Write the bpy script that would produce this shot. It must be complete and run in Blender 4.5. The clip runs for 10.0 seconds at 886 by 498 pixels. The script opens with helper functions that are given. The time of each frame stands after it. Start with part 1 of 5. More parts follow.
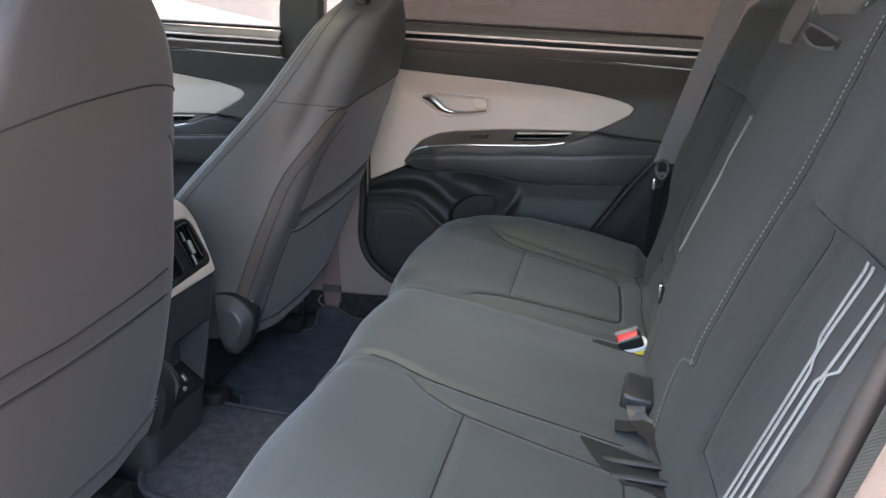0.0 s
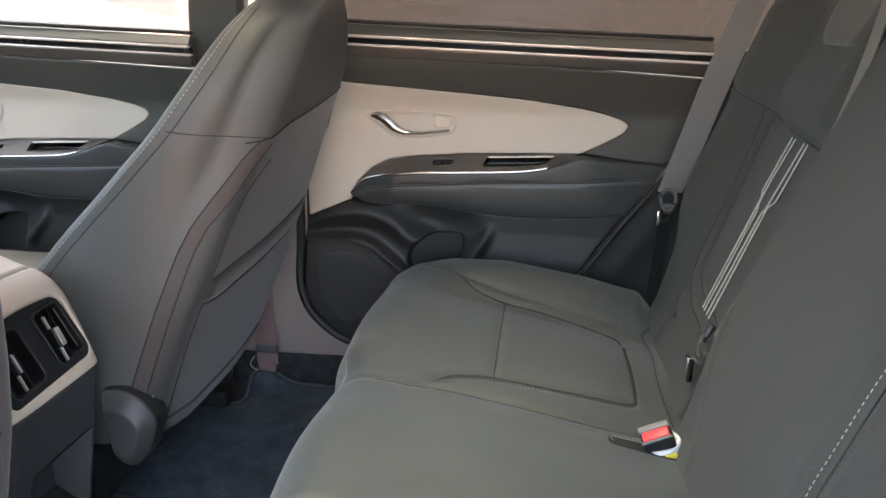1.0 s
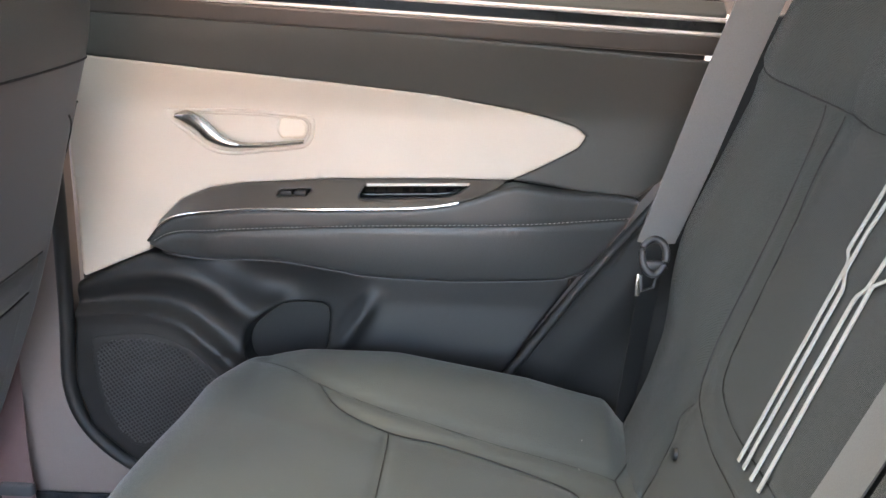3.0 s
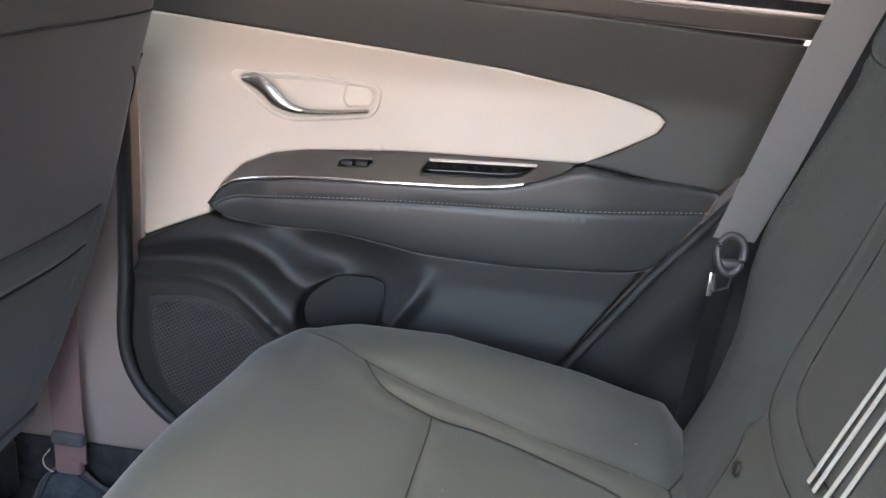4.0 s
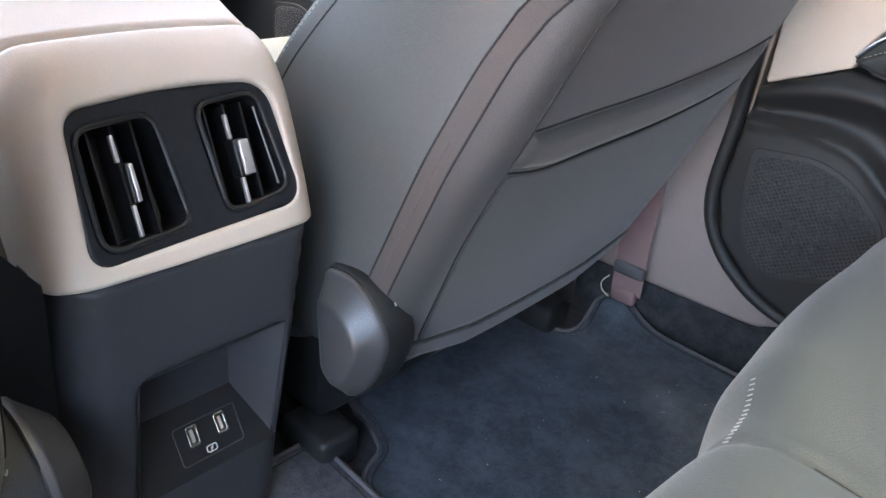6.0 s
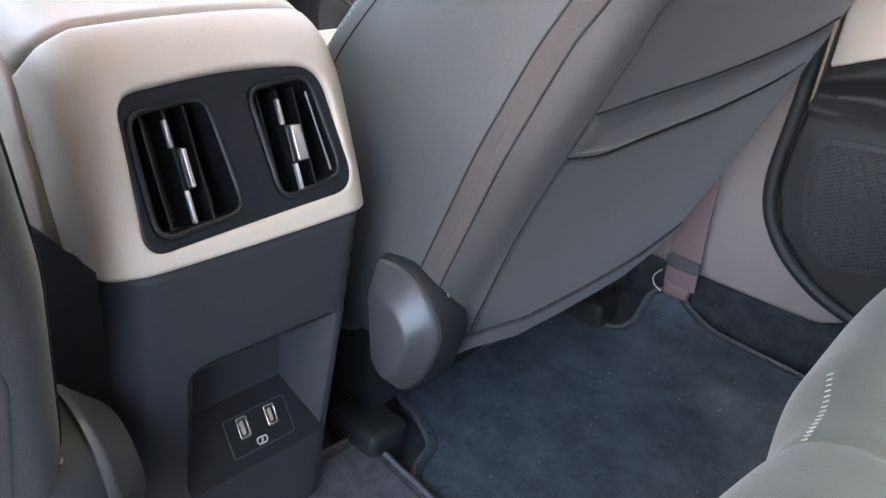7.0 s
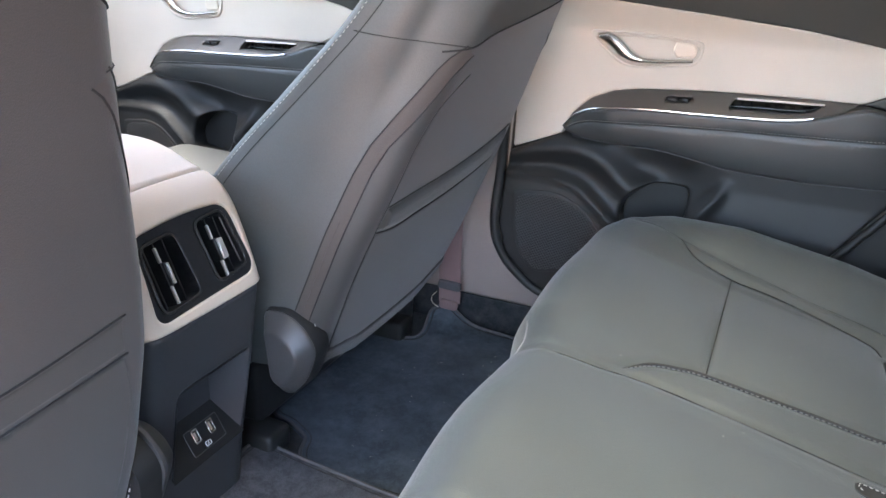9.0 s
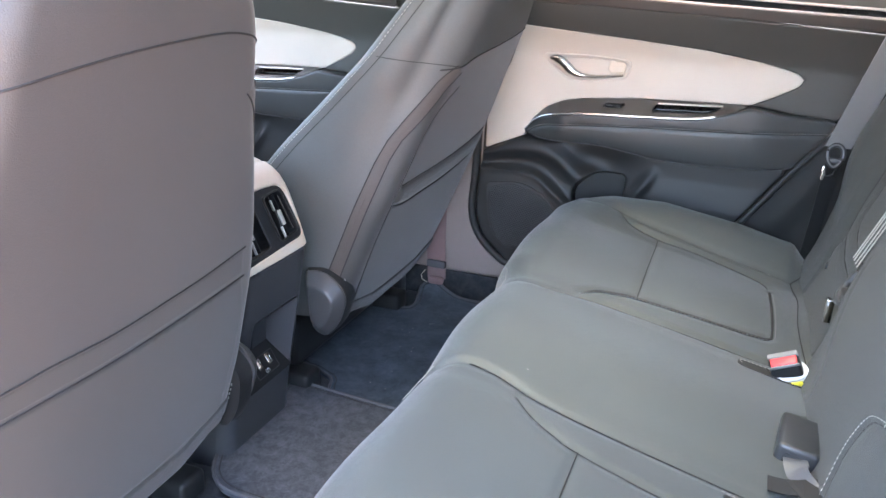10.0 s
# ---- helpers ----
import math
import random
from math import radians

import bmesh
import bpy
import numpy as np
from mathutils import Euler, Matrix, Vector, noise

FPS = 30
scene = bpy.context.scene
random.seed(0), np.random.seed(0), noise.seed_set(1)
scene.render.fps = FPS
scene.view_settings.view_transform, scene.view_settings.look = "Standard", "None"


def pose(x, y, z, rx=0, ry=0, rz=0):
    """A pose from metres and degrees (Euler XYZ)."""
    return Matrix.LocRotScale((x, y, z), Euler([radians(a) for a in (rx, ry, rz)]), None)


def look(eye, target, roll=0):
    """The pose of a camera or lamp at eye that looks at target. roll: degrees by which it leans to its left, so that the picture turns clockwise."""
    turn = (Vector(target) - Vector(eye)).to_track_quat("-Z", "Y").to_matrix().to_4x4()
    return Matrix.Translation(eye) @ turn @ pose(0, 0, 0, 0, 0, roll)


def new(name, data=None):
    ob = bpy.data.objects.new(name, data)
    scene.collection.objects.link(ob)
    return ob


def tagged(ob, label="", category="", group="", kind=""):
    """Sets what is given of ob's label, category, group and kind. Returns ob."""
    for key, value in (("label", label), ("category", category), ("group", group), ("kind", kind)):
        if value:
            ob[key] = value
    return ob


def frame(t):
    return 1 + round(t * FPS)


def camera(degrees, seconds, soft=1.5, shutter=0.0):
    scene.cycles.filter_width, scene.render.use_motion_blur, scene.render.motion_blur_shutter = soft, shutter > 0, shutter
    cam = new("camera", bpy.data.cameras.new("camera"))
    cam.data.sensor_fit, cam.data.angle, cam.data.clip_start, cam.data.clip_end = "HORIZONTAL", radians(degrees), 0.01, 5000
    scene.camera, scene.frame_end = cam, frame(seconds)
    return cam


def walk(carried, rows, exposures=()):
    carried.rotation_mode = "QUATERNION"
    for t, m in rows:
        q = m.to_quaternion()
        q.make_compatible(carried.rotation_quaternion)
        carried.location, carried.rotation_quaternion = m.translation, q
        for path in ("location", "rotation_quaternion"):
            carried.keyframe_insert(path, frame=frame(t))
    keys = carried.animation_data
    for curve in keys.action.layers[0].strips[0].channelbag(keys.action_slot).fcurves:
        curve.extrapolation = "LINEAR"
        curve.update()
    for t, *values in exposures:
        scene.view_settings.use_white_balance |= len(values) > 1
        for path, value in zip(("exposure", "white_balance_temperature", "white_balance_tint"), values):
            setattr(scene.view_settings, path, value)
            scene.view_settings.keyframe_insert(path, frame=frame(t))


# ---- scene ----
cam = camera(60.8, 10.0)
PATH = [
    (0, (0.045, -0.291, 0.776), (-0.352, 1.577, 0.183), 1.0),
    (0.5, (-0.031, -0.147, 0.77), (-0.352, 1.74, 0.192), 1.0),
    (1, (-0.047, 0.038, 0.771), (-0.306, 1.932, 0.183), 0.5),
    (1.5, (-0.045, 0.195, 0.74), (-0.236, 2.107, 0.185), 1.1),
    (2, (-0.056, 0.361, 0.727), (-0.157, 2.278, 0.167), 1.2),
    (2.5, (-0.038, 0.491, 0.706), (-0.112, 2.418, 0.175), 1.5),
    (2.7, (-0.037, 0.543, 0.695), (-0.093, 2.472, 0.17), 1.7),
    (4, (-0.022, 0.616, 0.659), (-0.268, 2.522, 0.103), 4.4),
    (4.5, (-0.067, 0.587, 0.673), (-0.594, 2.387, -0.021), 6.1),
    (5, (-0.151, 0.56, 0.644), (-0.973, 2.204, -0.143), 7.0),
    (5.5, (-0.189, 0.55, 0.61), (-1.197, 2.046, -0.255), 6.9),
    (6, (-0.219, 0.547, 0.581), (-1.351, 1.92, -0.333), 6.1),
    (7.3, (-0.235, 0.548, 0.566), (-1.44, 1.848, -0.36), 4.6),
    (7.5, (-0.227, 0.539, 0.581), (-1.393, 1.882, -0.335), 4.4),
    (8, (-0.177, 0.465, 0.654), (-1.186, 1.958, -0.214), 3.8),
    (8.5, (-0.126, 0.364, 0.703), (-1.003, 1.963, -0.119), 3.4),
    (9, (-0.081, 0.209, 0.727), (-0.836, 1.896, -0.037), 2.7),
    (9.5, (-0.06, 0.063, 0.747), (-0.752, 1.791, 0.017), 2.1),
    (10, (-0.006, -0.115, 0.759), (-0.673, 1.636, 0.058), 2.0),
]
import functools
from mathutils.geometry import delaunay_2d_cdt

# ---- camera exposure, world and light ----
EXPO = [(t, e + 0.9, k - 80, n) for t, e, k, n in [(0.0, 3.4, 6850, 9), (1.0, 3.68, 7500, 8), (1.5, 3.74, 7400, 8), (2.0, 4.2, 7300, 9), (2.5, 4.56, 7200, 9), (4.0, 4.42, 7050, 10), (4.5, 4.38, 7000, 10), (5.0, 4.47, 6970, 10), (5.5, 4.5, 6950, 10), (6.0, 4.56, 6980, 9), (7.5, 4.62, 6950, 8), (8.0, 4.6, 6970, 8), (9.0, 4.3, 6800, 9), (9.5, 4.47, 6700, 10), (10.0, 4.52, 6600, 10)]]
walk(cam, [(t, look(eye, target, roll)) for t, eye, target, roll in PATH], EXPO)

world = bpy.data.worlds.new("sky")
scene.world = world
world.use_nodes = True
wt = world.node_tree
sky = wt.nodes.new("ShaderNodeTexSky")
sky.sky_type = "NISHITA"
sky.sun_disc = False
sky.sun_elevation, sky.sun_rotation = radians(80.5), radians(-68)
sky.air_density, sky.dust_density = 1.0, 4.0
wt.nodes["Background"].inputs["Strength"].default_value = 0.13
wt.links.new(sky.outputs[0], wt.nodes["Background"].inputs["Color"])

sun = new("sun", bpy.data.lights.new("sun", "SUN"))
sun.data.energy, sun.data.angle, sun.data.color = 1.6, radians(40.0), (1.0, 0.94, 0.86)
SUN_FROM = Vector((-0.15, 0.06, 0.98))
sun.matrix_world = look(tuple(SUN_FROM * 20), (0, 0, 0))


# ---- materials ----
def material(name, color, rough=0.6, metal=0.0, grain=None, bump=0.0, spread=0.12, second=None, coat=0.0,
             stain=0.0, sheen=0.0, weave=0.0, specular=0.5):
    """A surface with fine grain, broad stains and relief. grain: size of one grain in metres."""
    m = bpy.data.materials.new(name)
    m.use_nodes = True
    nt = m.node_tree
    b = nt.nodes["Principled BSDF"]
    b.inputs["Roughness"].default_value = rough
    b.inputs["Metallic"].default_value = metal
    b.inputs["Coat Weight"].default_value = coat
    b.inputs["Coat Roughness"].default_value = 0.08
    b.inputs["Sheen Weight"].default_value = sheen
    b.inputs["Specular IOR Level"].default_value = specular
    if sheen:
        b.inputs["Sheen Roughness"].default_value = 0.45
    tc = nt.nodes.new("ShaderNodeTexCoord")
    base = (*color, 1)
    if grain is None:
        b.inputs["Base Color"].default_value = base
        return m
    fine = nt.nodes.new("ShaderNodeTexNoise")
    fine.inputs["Scale"].default_value = 1.0 / grain
    fine.inputs["Detail"].default_value = 3
    nt.links.new(tc.outputs["Object"], fine.inputs["Vector"])
    broad = nt.nodes.new("ShaderNodeTexNoise")
    broad.inputs["Scale"].default_value = 7.0
    broad.inputs["Detail"].default_value = 5
    nt.links.new(tc.outputs["Object"], broad.inputs["Vector"])
    mix = nt.nodes.new("ShaderNodeMix")
    mix.data_type = "RGBA"
    dark = [c * (1 - spread) for c in color]
    light = second or [min(1, c * (1 + spread)) for c in color]
    mix.inputs[6].default_value, mix.inputs[7].default_value = (*dark, 1), (*light, 1)
    nt.links.new(fine.outputs["Fac"], mix.inputs[0])
    mul = nt.nodes.new("ShaderNodeMix")
    mul.data_type, mul.blend_type = "RGBA", "MULTIPLY"
    ramp = nt.nodes.new("ShaderNodeValToRGB")
    ramp.color_ramp.elements[0].position, ramp.color_ramp.elements[1].position = 0.3, 0.7
    lo = 1 - 0.10 - stain
    ramp.color_ramp.elements[0].color = (lo, lo, lo, 1)
    nt.links.new(broad.outputs["Fac"], ramp.inputs[0])
    mul.inputs[0].default_value = 1.0
    nt.links.new(mix.outputs[2], mul.inputs[6])
    nt.links.new(ramp.outputs[0], mul.inputs[7])
    nt.links.new(mul.outputs[2], b.inputs["Base Color"])
    rr = nt.nodes.new("ShaderNodeMapRange")
    rr.inputs["To Min"].default_value, rr.inputs["To Max"].default_value = max(0.02, rough - 0.07), min(1, rough + 0.07)
    nt.links.new(broad.outputs["Fac"], rr.inputs["Value"])
    nt.links.new(rr.outputs[0], b.inputs["Roughness"])
    if bump:
        bp = nt.nodes.new("ShaderNodeBump")
        bp.inputs["Distance"].default_value = bump
        bp.inputs["Strength"].default_value = 0.6
        source = fine.outputs["Fac"]
        if weave:
            heights = []
            for turn in (45, -45):
                mp = nt.nodes.new("ShaderNodeMapping")
                mp.inputs["Rotation"].default_value = (radians(turn), radians(turn), radians(turn))
                wv = nt.nodes.new("ShaderNodeTexWave")
                wv.inputs["Scale"].default_value = 1.0 / weave
                wv.inputs["Distortion"].default_value = 1.5
                nt.links.new(tc.outputs["Object"], mp.inputs["Vector"])
                nt.links.new(mp.outputs[0], wv.inputs["Vector"])
                heights.append(wv.outputs["Fac"])
            add = nt.nodes.new("ShaderNodeMath")
            nt.links.new(heights[0], add.inputs[0])
            nt.links.new(heights[1], add.inputs[1])
            source = add.outputs[0]
        nt.links.new(source, bp.inputs["Height"])
        nt.links.new(bp.outputs[0], b.inputs["Normal"])
    return m


FABRIC = material("seat_fabric", (0.046, 0.052, 0.049), 0.50, grain=0.0011, bump=0.0006, spread=0.35, sheen=0.2, stain=0.06)
BOLSTER = material("seat_leatherette", (0.074, 0.076, 0.073), 0.54, grain=0.0016, bump=0.0004, spread=0.18, stain=0.05)
BACKCLOTH = material("seatback_cloth", (0.039, 0.038, 0.037), 0.58, grain=0.0012, bump=0.0004, spread=0.25, sheen=0.2, stain=0.06)
TWILL = material("backrest_twill", (0.036, 0.040, 0.037), 0.66, grain=0.0013, bump=0.0005, spread=0.4, sheen=0.1, stain=0.06, weave=0.0036)
BAND = material("twill_band", (0.062, 0.051, 0.046), 0.8, grain=0.001, bump=0.0003, spread=0.3, sheen=0.2)
INSERT = material("insert_cloth", (0.031, 0.031, 0.029), 0.65, grain=0.001, bump=0.0005, spread=0.35, sheen=0.2)
BEIGE = material("beige_leatherette", (0.545, 0.470, 0.392), 0.5, grain=0.0016, bump=0.00025, spread=0.03)
DOORDARK = material("door_soft_plastic", (0.054, 0.053, 0.047), 0.62, grain=0.0013, bump=0.0004, spread=0.15)
PLASTIC = material("black_grained_plastic", (0.018, 0.0182, 0.0185), 0.47, grain=0.0011, bump=0.0003, spread=0.2, specular=0.28)
NAVY = material("console_plastic", (0.044, 0.045, 0.049), 0.5, grain=0.0012, bump=0.0004, spread=0.25)
HINGE = material("hinge_plastic", (0.048, 0.047, 0.048), 0.36, grain=0.0013, bump=0.0004, spread=0.1)
HINGE_PALE = material("pale_satin_plastic", (0.56, 0.48, 0.39), 0.35)
# PILLAR carries the pinkish bounce light in its colour; QUARTER is a darker copy.
PILLAR = material("pillar_plastic", (0.25, 0.20, 0.182), 0.5, grain=0.0012, bump=0.0003, spread=0.1)
QUARTER = material("quarter_plastic", (0.165, 0.135, 0.126), 0.5, grain=0.0012, bump=0.0003, spread=0.1)
GLOSS = material("gloss_black", (0.012, 0.012, 0.013), 0.06, coat=0.6)
SATIN = material("dark_satin_plate", (0.085, 0.074, 0.066), 0.33, metal=0.3, grain=0.002, spread=0.06)
STEEL = material("bright_chrome", (0.8, 0.8, 0.8), 0.08, metal=1.0)
SILVER = material("silver_plastic", (0.52, 0.50, 0.47), 0.35, metal=0.6)
# Pale warm base colour imitates the bright reflection in the chrome lines.
MOULD = material("pale_bright_trim", (0.80, 0.71, 0.64), 0.22, metal=0.35)
HANDLE = material("satin_handle_chrome", (0.50, 0.48, 0.45), 0.27, metal=1.0)
ARMPAD = material("armrest_leatherette", (0.040, 0.041, 0.040), 0.42, grain=0.0016, bump=0.0003, spread=0.15)
THREAD = material("black_thread", (0.012, 0.012, 0.012), 0.8)
WHITE_THREAD = material("white_thread", (0.36, 0.35, 0.32), 0.8)
STRIPE = material("silver_stripe", (0.46, 0.45, 0.42), 0.7, grain=0.0015, spread=0.2, bump=0.0002)
MATTRIM = material("mat_binding", (0.075, 0.075, 0.08), 0.85, grain=0.0015, bump=0.0004)
WEBBING = material("belt_webbing", (0.16, 0.155, 0.148), 0.65, grain=0.0012, bump=0.0003, spread=0.15, sheen=0.15)
VENT = material("vent_black", (0.007, 0.007, 0.008), 0.45)
RUBBER = material("door_seal", (0.012, 0.012, 0.012), 0.6)
BUCKLE = material("buckle_plastic", (0.026, 0.027, 0.028), 0.38, grain=0.0012, bump=0.0003, spread=0.15)
STRAPPING = material("dark_strapping", (0.055, 0.057, 0.062), 0.45, grain=0.0012, bump=0.0003, spread=0.15)
RED = material("red_button", (0.62, 0.045, 0.05), 0.4)
WRAP = material("clear_wrap", (0.62, 0.62, 0.60), 0.25)
YELLOW = material("yellow_tag", (0.72, 0.62, 0.05), 0.5)
ROOF = material("headliner", (0.60, 0.57, 0.53), 0.95, grain=0.002, bump=0.0003)
SHELL = material("car_paint", (0.32, 0.32, 0.33), 0.35, coat=0.4)
PAVING = material("clay_paving", (0.34, 0.215, 0.16), 0.9, grain=0.02, bump=0.002, spread=0.2, stain=0.2)
WALLMAT = material("rendered_wall", (0.17, 0.148, 0.128), 0.95, grain=0.01, bump=0.001, spread=0.1)


DUSTY = material("dusty_console_plastic", (0.011, 0.012, 0.014), 0.42, grain=0.007, bump=0.0003, spread=0.35, second=(0.022, 0.024, 0.028), specular=0.28)


def pile(name, dark, light, patch):
    """Short carpet pile: tufts, trodden patches and lint."""
    m = material(name, dark, 0.97, grain=0.0018, bump=0.0025, spread=0.5, sheen=0.05, specular=0.15)
    nt = m.node_tree
    b = nt.nodes["Principled BSDF"]
    tc = nt.nodes.new("ShaderNodeTexCoord")
    trod = nt.nodes.new("ShaderNodeTexNoise")
    trod.inputs["Scale"].default_value, trod.inputs["Detail"].default_value, trod.inputs["Roughness"].default_value = patch, 10, 0.82
    trod.inputs["Distortion"].default_value = 0.0
    nt.links.new(tc.outputs["Object"], trod.inputs["Vector"])
    ramp = nt.nodes.new("ShaderNodeValToRGB")
    ramp.color_ramp.elements[0].position, ramp.color_ramp.elements[1].position = 0.42, 0.72
    nt.links.new(trod.outputs["Fac"], ramp.inputs[0])
    mix = nt.nodes.new("ShaderNodeMix")
    mix.data_type = "RGBA"
    old = b.inputs["Base Color"].links[0].from_socket
    nt.links.new(ramp.outputs[0], mix.inputs[0])
    nt.links.new(old, mix.inputs[6])
    mix.inputs[7].default_value = (*light, 1)
    nt.links.new(mix.outputs[2], b.inputs["Base Color"])
    return m


MAT = pile("mat_pile", (0.036, 0.047, 0.060), (0.085, 0.102, 0.120), 22.0)
GREYMAT = pile("tunnel_mat_pile", (0.045, 0.047, 0.054), (0.105, 0.105, 0.115), 60.0)
CARPET = pile("carpet", (0.022, 0.024, 0.028), (0.060, 0.060, 0.062), 30.0)


def glass(name, tint):
    m = bpy.data.materials.new(name)
    m.use_nodes = True
    b = m.node_tree.nodes["Principled BSDF"]
    b.inputs["Base Color"].default_value = (*tint, 1)
    b.inputs["Roughness"].default_value = 0.02
    b.inputs["Transmission Weight"].default_value = 1.0
    b.inputs["IOR"].default_value = 1.45
    return m




def tinted(name, clear_color, gloss):
    """Thin tinted glazing: straight-through light and a weak mirror."""
    m = bpy.data.materials.new(name)
    m.use_nodes = True
    nt = m.node_tree
    clear = nt.nodes.new("ShaderNodeBsdfTransparent")
    clear.inputs["Color"].default_value = (*clear_color, 1)
    shine = nt.nodes.new("ShaderNodeBsdfGlossy")
    shine.inputs["Roughness"].default_value = 0.03
    both = nt.nodes.new("ShaderNodeMixShader")
    both.inputs[0].default_value = gloss
    nt.links.new(clear.outputs[0], both.inputs[1])
    nt.links.new(shine.outputs[0], both.inputs[2])
    nt.links.new(both.outputs[0], nt.nodes["Material Output"].inputs["Surface"])
    return m


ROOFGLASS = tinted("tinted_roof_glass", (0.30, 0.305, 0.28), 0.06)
FRONTGLASS = tinted("front_glass", (0.50, 0.52, 0.51), 0.05)
PRIVACY = tinted("privacy_glass", (0.14, 0.13, 0.12), 0.05)
CLEAR = glass("clear_glass", (0.92, 0.95, 0.93))


# ---- mesh helpers ----
def mesh_of(verts, faces, smooth=True):
    me = bpy.data.meshes.new("mesh")
    me.from_pydata([tuple(map(float, v)) for v in verts], [], faces)
    bm = bmesh.new()
    bm.from_mesh(me)
    bmesh.ops.recalc_face_normals(bm, faces=bm.faces)
    for f in bm.faces:
        f.smooth = smooth
    return bm


def part(name, bm, mat, parent=None, label="", sharp=True):
    """Link a bmesh as one mesh object under a thing or a part."""
    me = bpy.data.meshes.new(name)
    bm.to_mesh(me)
    bm.free()
    me.materials.append(mat)
    if sharp:
        me.set_sharp_from_angle(angle=radians(50))
    ob = new(name, me)
    if parent is not None:
        ob.parent = parent
        ob.matrix_parent_inverse = parent.matrix_world.inverted()
    if label:
        ob["label"] = label
    return ob


def thing(name, at, label, category, group="", kind=""):
    ob = new(name)
    ob.location = at
    ob.empty_display_size = 0.05
    bpy.context.view_layer.update()
    ob.matrix_world = Matrix.Translation(at)
    return tagged(ob, label, category, group, kind)


def join(*bms):
    out = bmesh.new()
    for bm in bms:
        me = bpy.data.meshes.new("tmp")
        bm.to_mesh(me)
        bm.free()
        out.from_mesh(me)
        bpy.data.meshes.remove(me)
    return out


def poly(points, n=8, closed=False):
    """A smooth Catmull-Rom line through points of any dimension."""
    p = [np.array(q, float) for q in points]
    m = len(p)
    out = []
    for i in range(m if closed else m - 1):
        if closed:
            a, b, c, d = p[i - 1], p[i], p[(i + 1) % m], p[(i + 2) % m]
        else:
            b, c = p[i], p[i + 1]
            a = p[i - 1] if i else 2 * b - c
            d = p[i + 2] if i + 2 < m else 2 * c - b
        for k in range(n):
            t = k / n
            out.append(0.5 * ((2 * b) + (c - a) * t + (2 * a - 5 * b + 4 * c - d) * t * t + (3 * b - a - 3 * c + d) * t ** 3))
    if not closed:
        out.append(p[-1])
    return np.array(out)


def even(line, step, closed=False):
    """The same line in even steps."""
    line = np.array(line, float)
    if closed:
        line = np.vstack([line, line[:1]])
    s = np.concatenate([[0], np.cumsum(np.linalg.norm(np.diff(line, axis=0), axis=1))])
    n = max(2, int(round(s[-1] / step)))
    q = np.linspace(0, s[-1], n + 1)
    if closed:
        q = q[:-1]
    return np.stack([np.interp(q, s, line[:, k]) for k in range(line.shape[1])], 1)


def rounded(corners, r, n=5):
    """A polygon with rounded corners. r: one radius, or one for each corner."""
    m = len(corners)
    rs = r if isinstance(r, (list, tuple)) else [r] * m
    out = []
    for i in range(m):
        a, b, c = (np.array(corners[(i + k) % m], float) for k in (-1, 0, 1))
        u, v = a - b, c - b
        lu, lv = np.linalg.norm(u), np.linalg.norm(v)
        rad = min(rs[i], 0.48 * lu, 0.48 * lv)
        p, q = b + u / lu * rad, b + v / lv * rad
        for k in range(n + 1):
            t = k / n
            out.append((1 - t) ** 2 * p + 2 * t * (1 - t) * b + t * t * q)
    return np.array(out)


def tube(points, r=0.001, n=6, flat=1.0):
    """A round cord along a line."""
    p = np.array(points, float)
    t = np.gradient(p, axis=0)
    t /= np.linalg.norm(t, axis=1)[:, None] + 1e-12
    ref = np.array([0.31, 0.22, 0.93])
    verts, faces = [], []
    for i in range(len(p)):
        a = np.cross(t[i], ref)
        a /= np.linalg.norm(a)
        b = np.cross(t[i], a)
        for k in range(n):
            w = 2 * math.pi * k / n
            verts.append(p[i] + r * (math.cos(w) * a + flat * math.sin(w) * b))
    for i in range(len(p) - 1):
        for k in range(n):
            faces.append((i * n + k, i * n + (k + 1) % n, (i + 1) * n + (k + 1) % n, (i + 1) * n + k))
    faces.append(tuple(range(n)))
    faces.append(tuple((len(p) - 1) * n + k for k in range(n)))
    return mesh_of(verts, faces)


def stitches(points, length=0.004, gap=0.003, r=0.0006):
    """Single threads in a row along a line."""
    p = even(points, (length + gap) / 2)
    bms = [tube([p[i], p[i + 1]], r, 5) for i in range(0, len(p) - 1, 2)]
    return join(*bms)


def block(lo, hi, r=0.004, seg=2, m=None):
    """A box with rounded edges."""
    bm = bmesh.new()
    bmesh.ops.create_cube(bm, size=1)
    for v in bm.verts:
        v.co = Vector([(lo[k] + hi[k]) / 2 + v.co[k] * (hi[k] - lo[k]) for k in range(3)])
    if r:
        bmesh.ops.bevel(bm, geom=list(bm.edges), offset=r, segments=seg, profile=0.5, affect="EDGES")
    if m is not None:
        bm.transform(m)
    for f in bm.faces:
        f.smooth = True
    return bm


def inside(pts, ring):
    x, y = pts[:, 0], pts[:, 1]
    res = np.zeros(len(pts), bool)
    n = len(ring)
    for i in range(n):
        (x1, y1), (x2, y2) = ring[i], ring[(i + 1) % n]
        c = ((y1 > y) != (y2 > y))
        with np.errstate(divide="ignore", invalid="ignore"):
            xi = (x2 - x1) * (y - y1) / (y2 - y1 + 1e-15) + x1
        res ^= c & (x < xi)
    return res


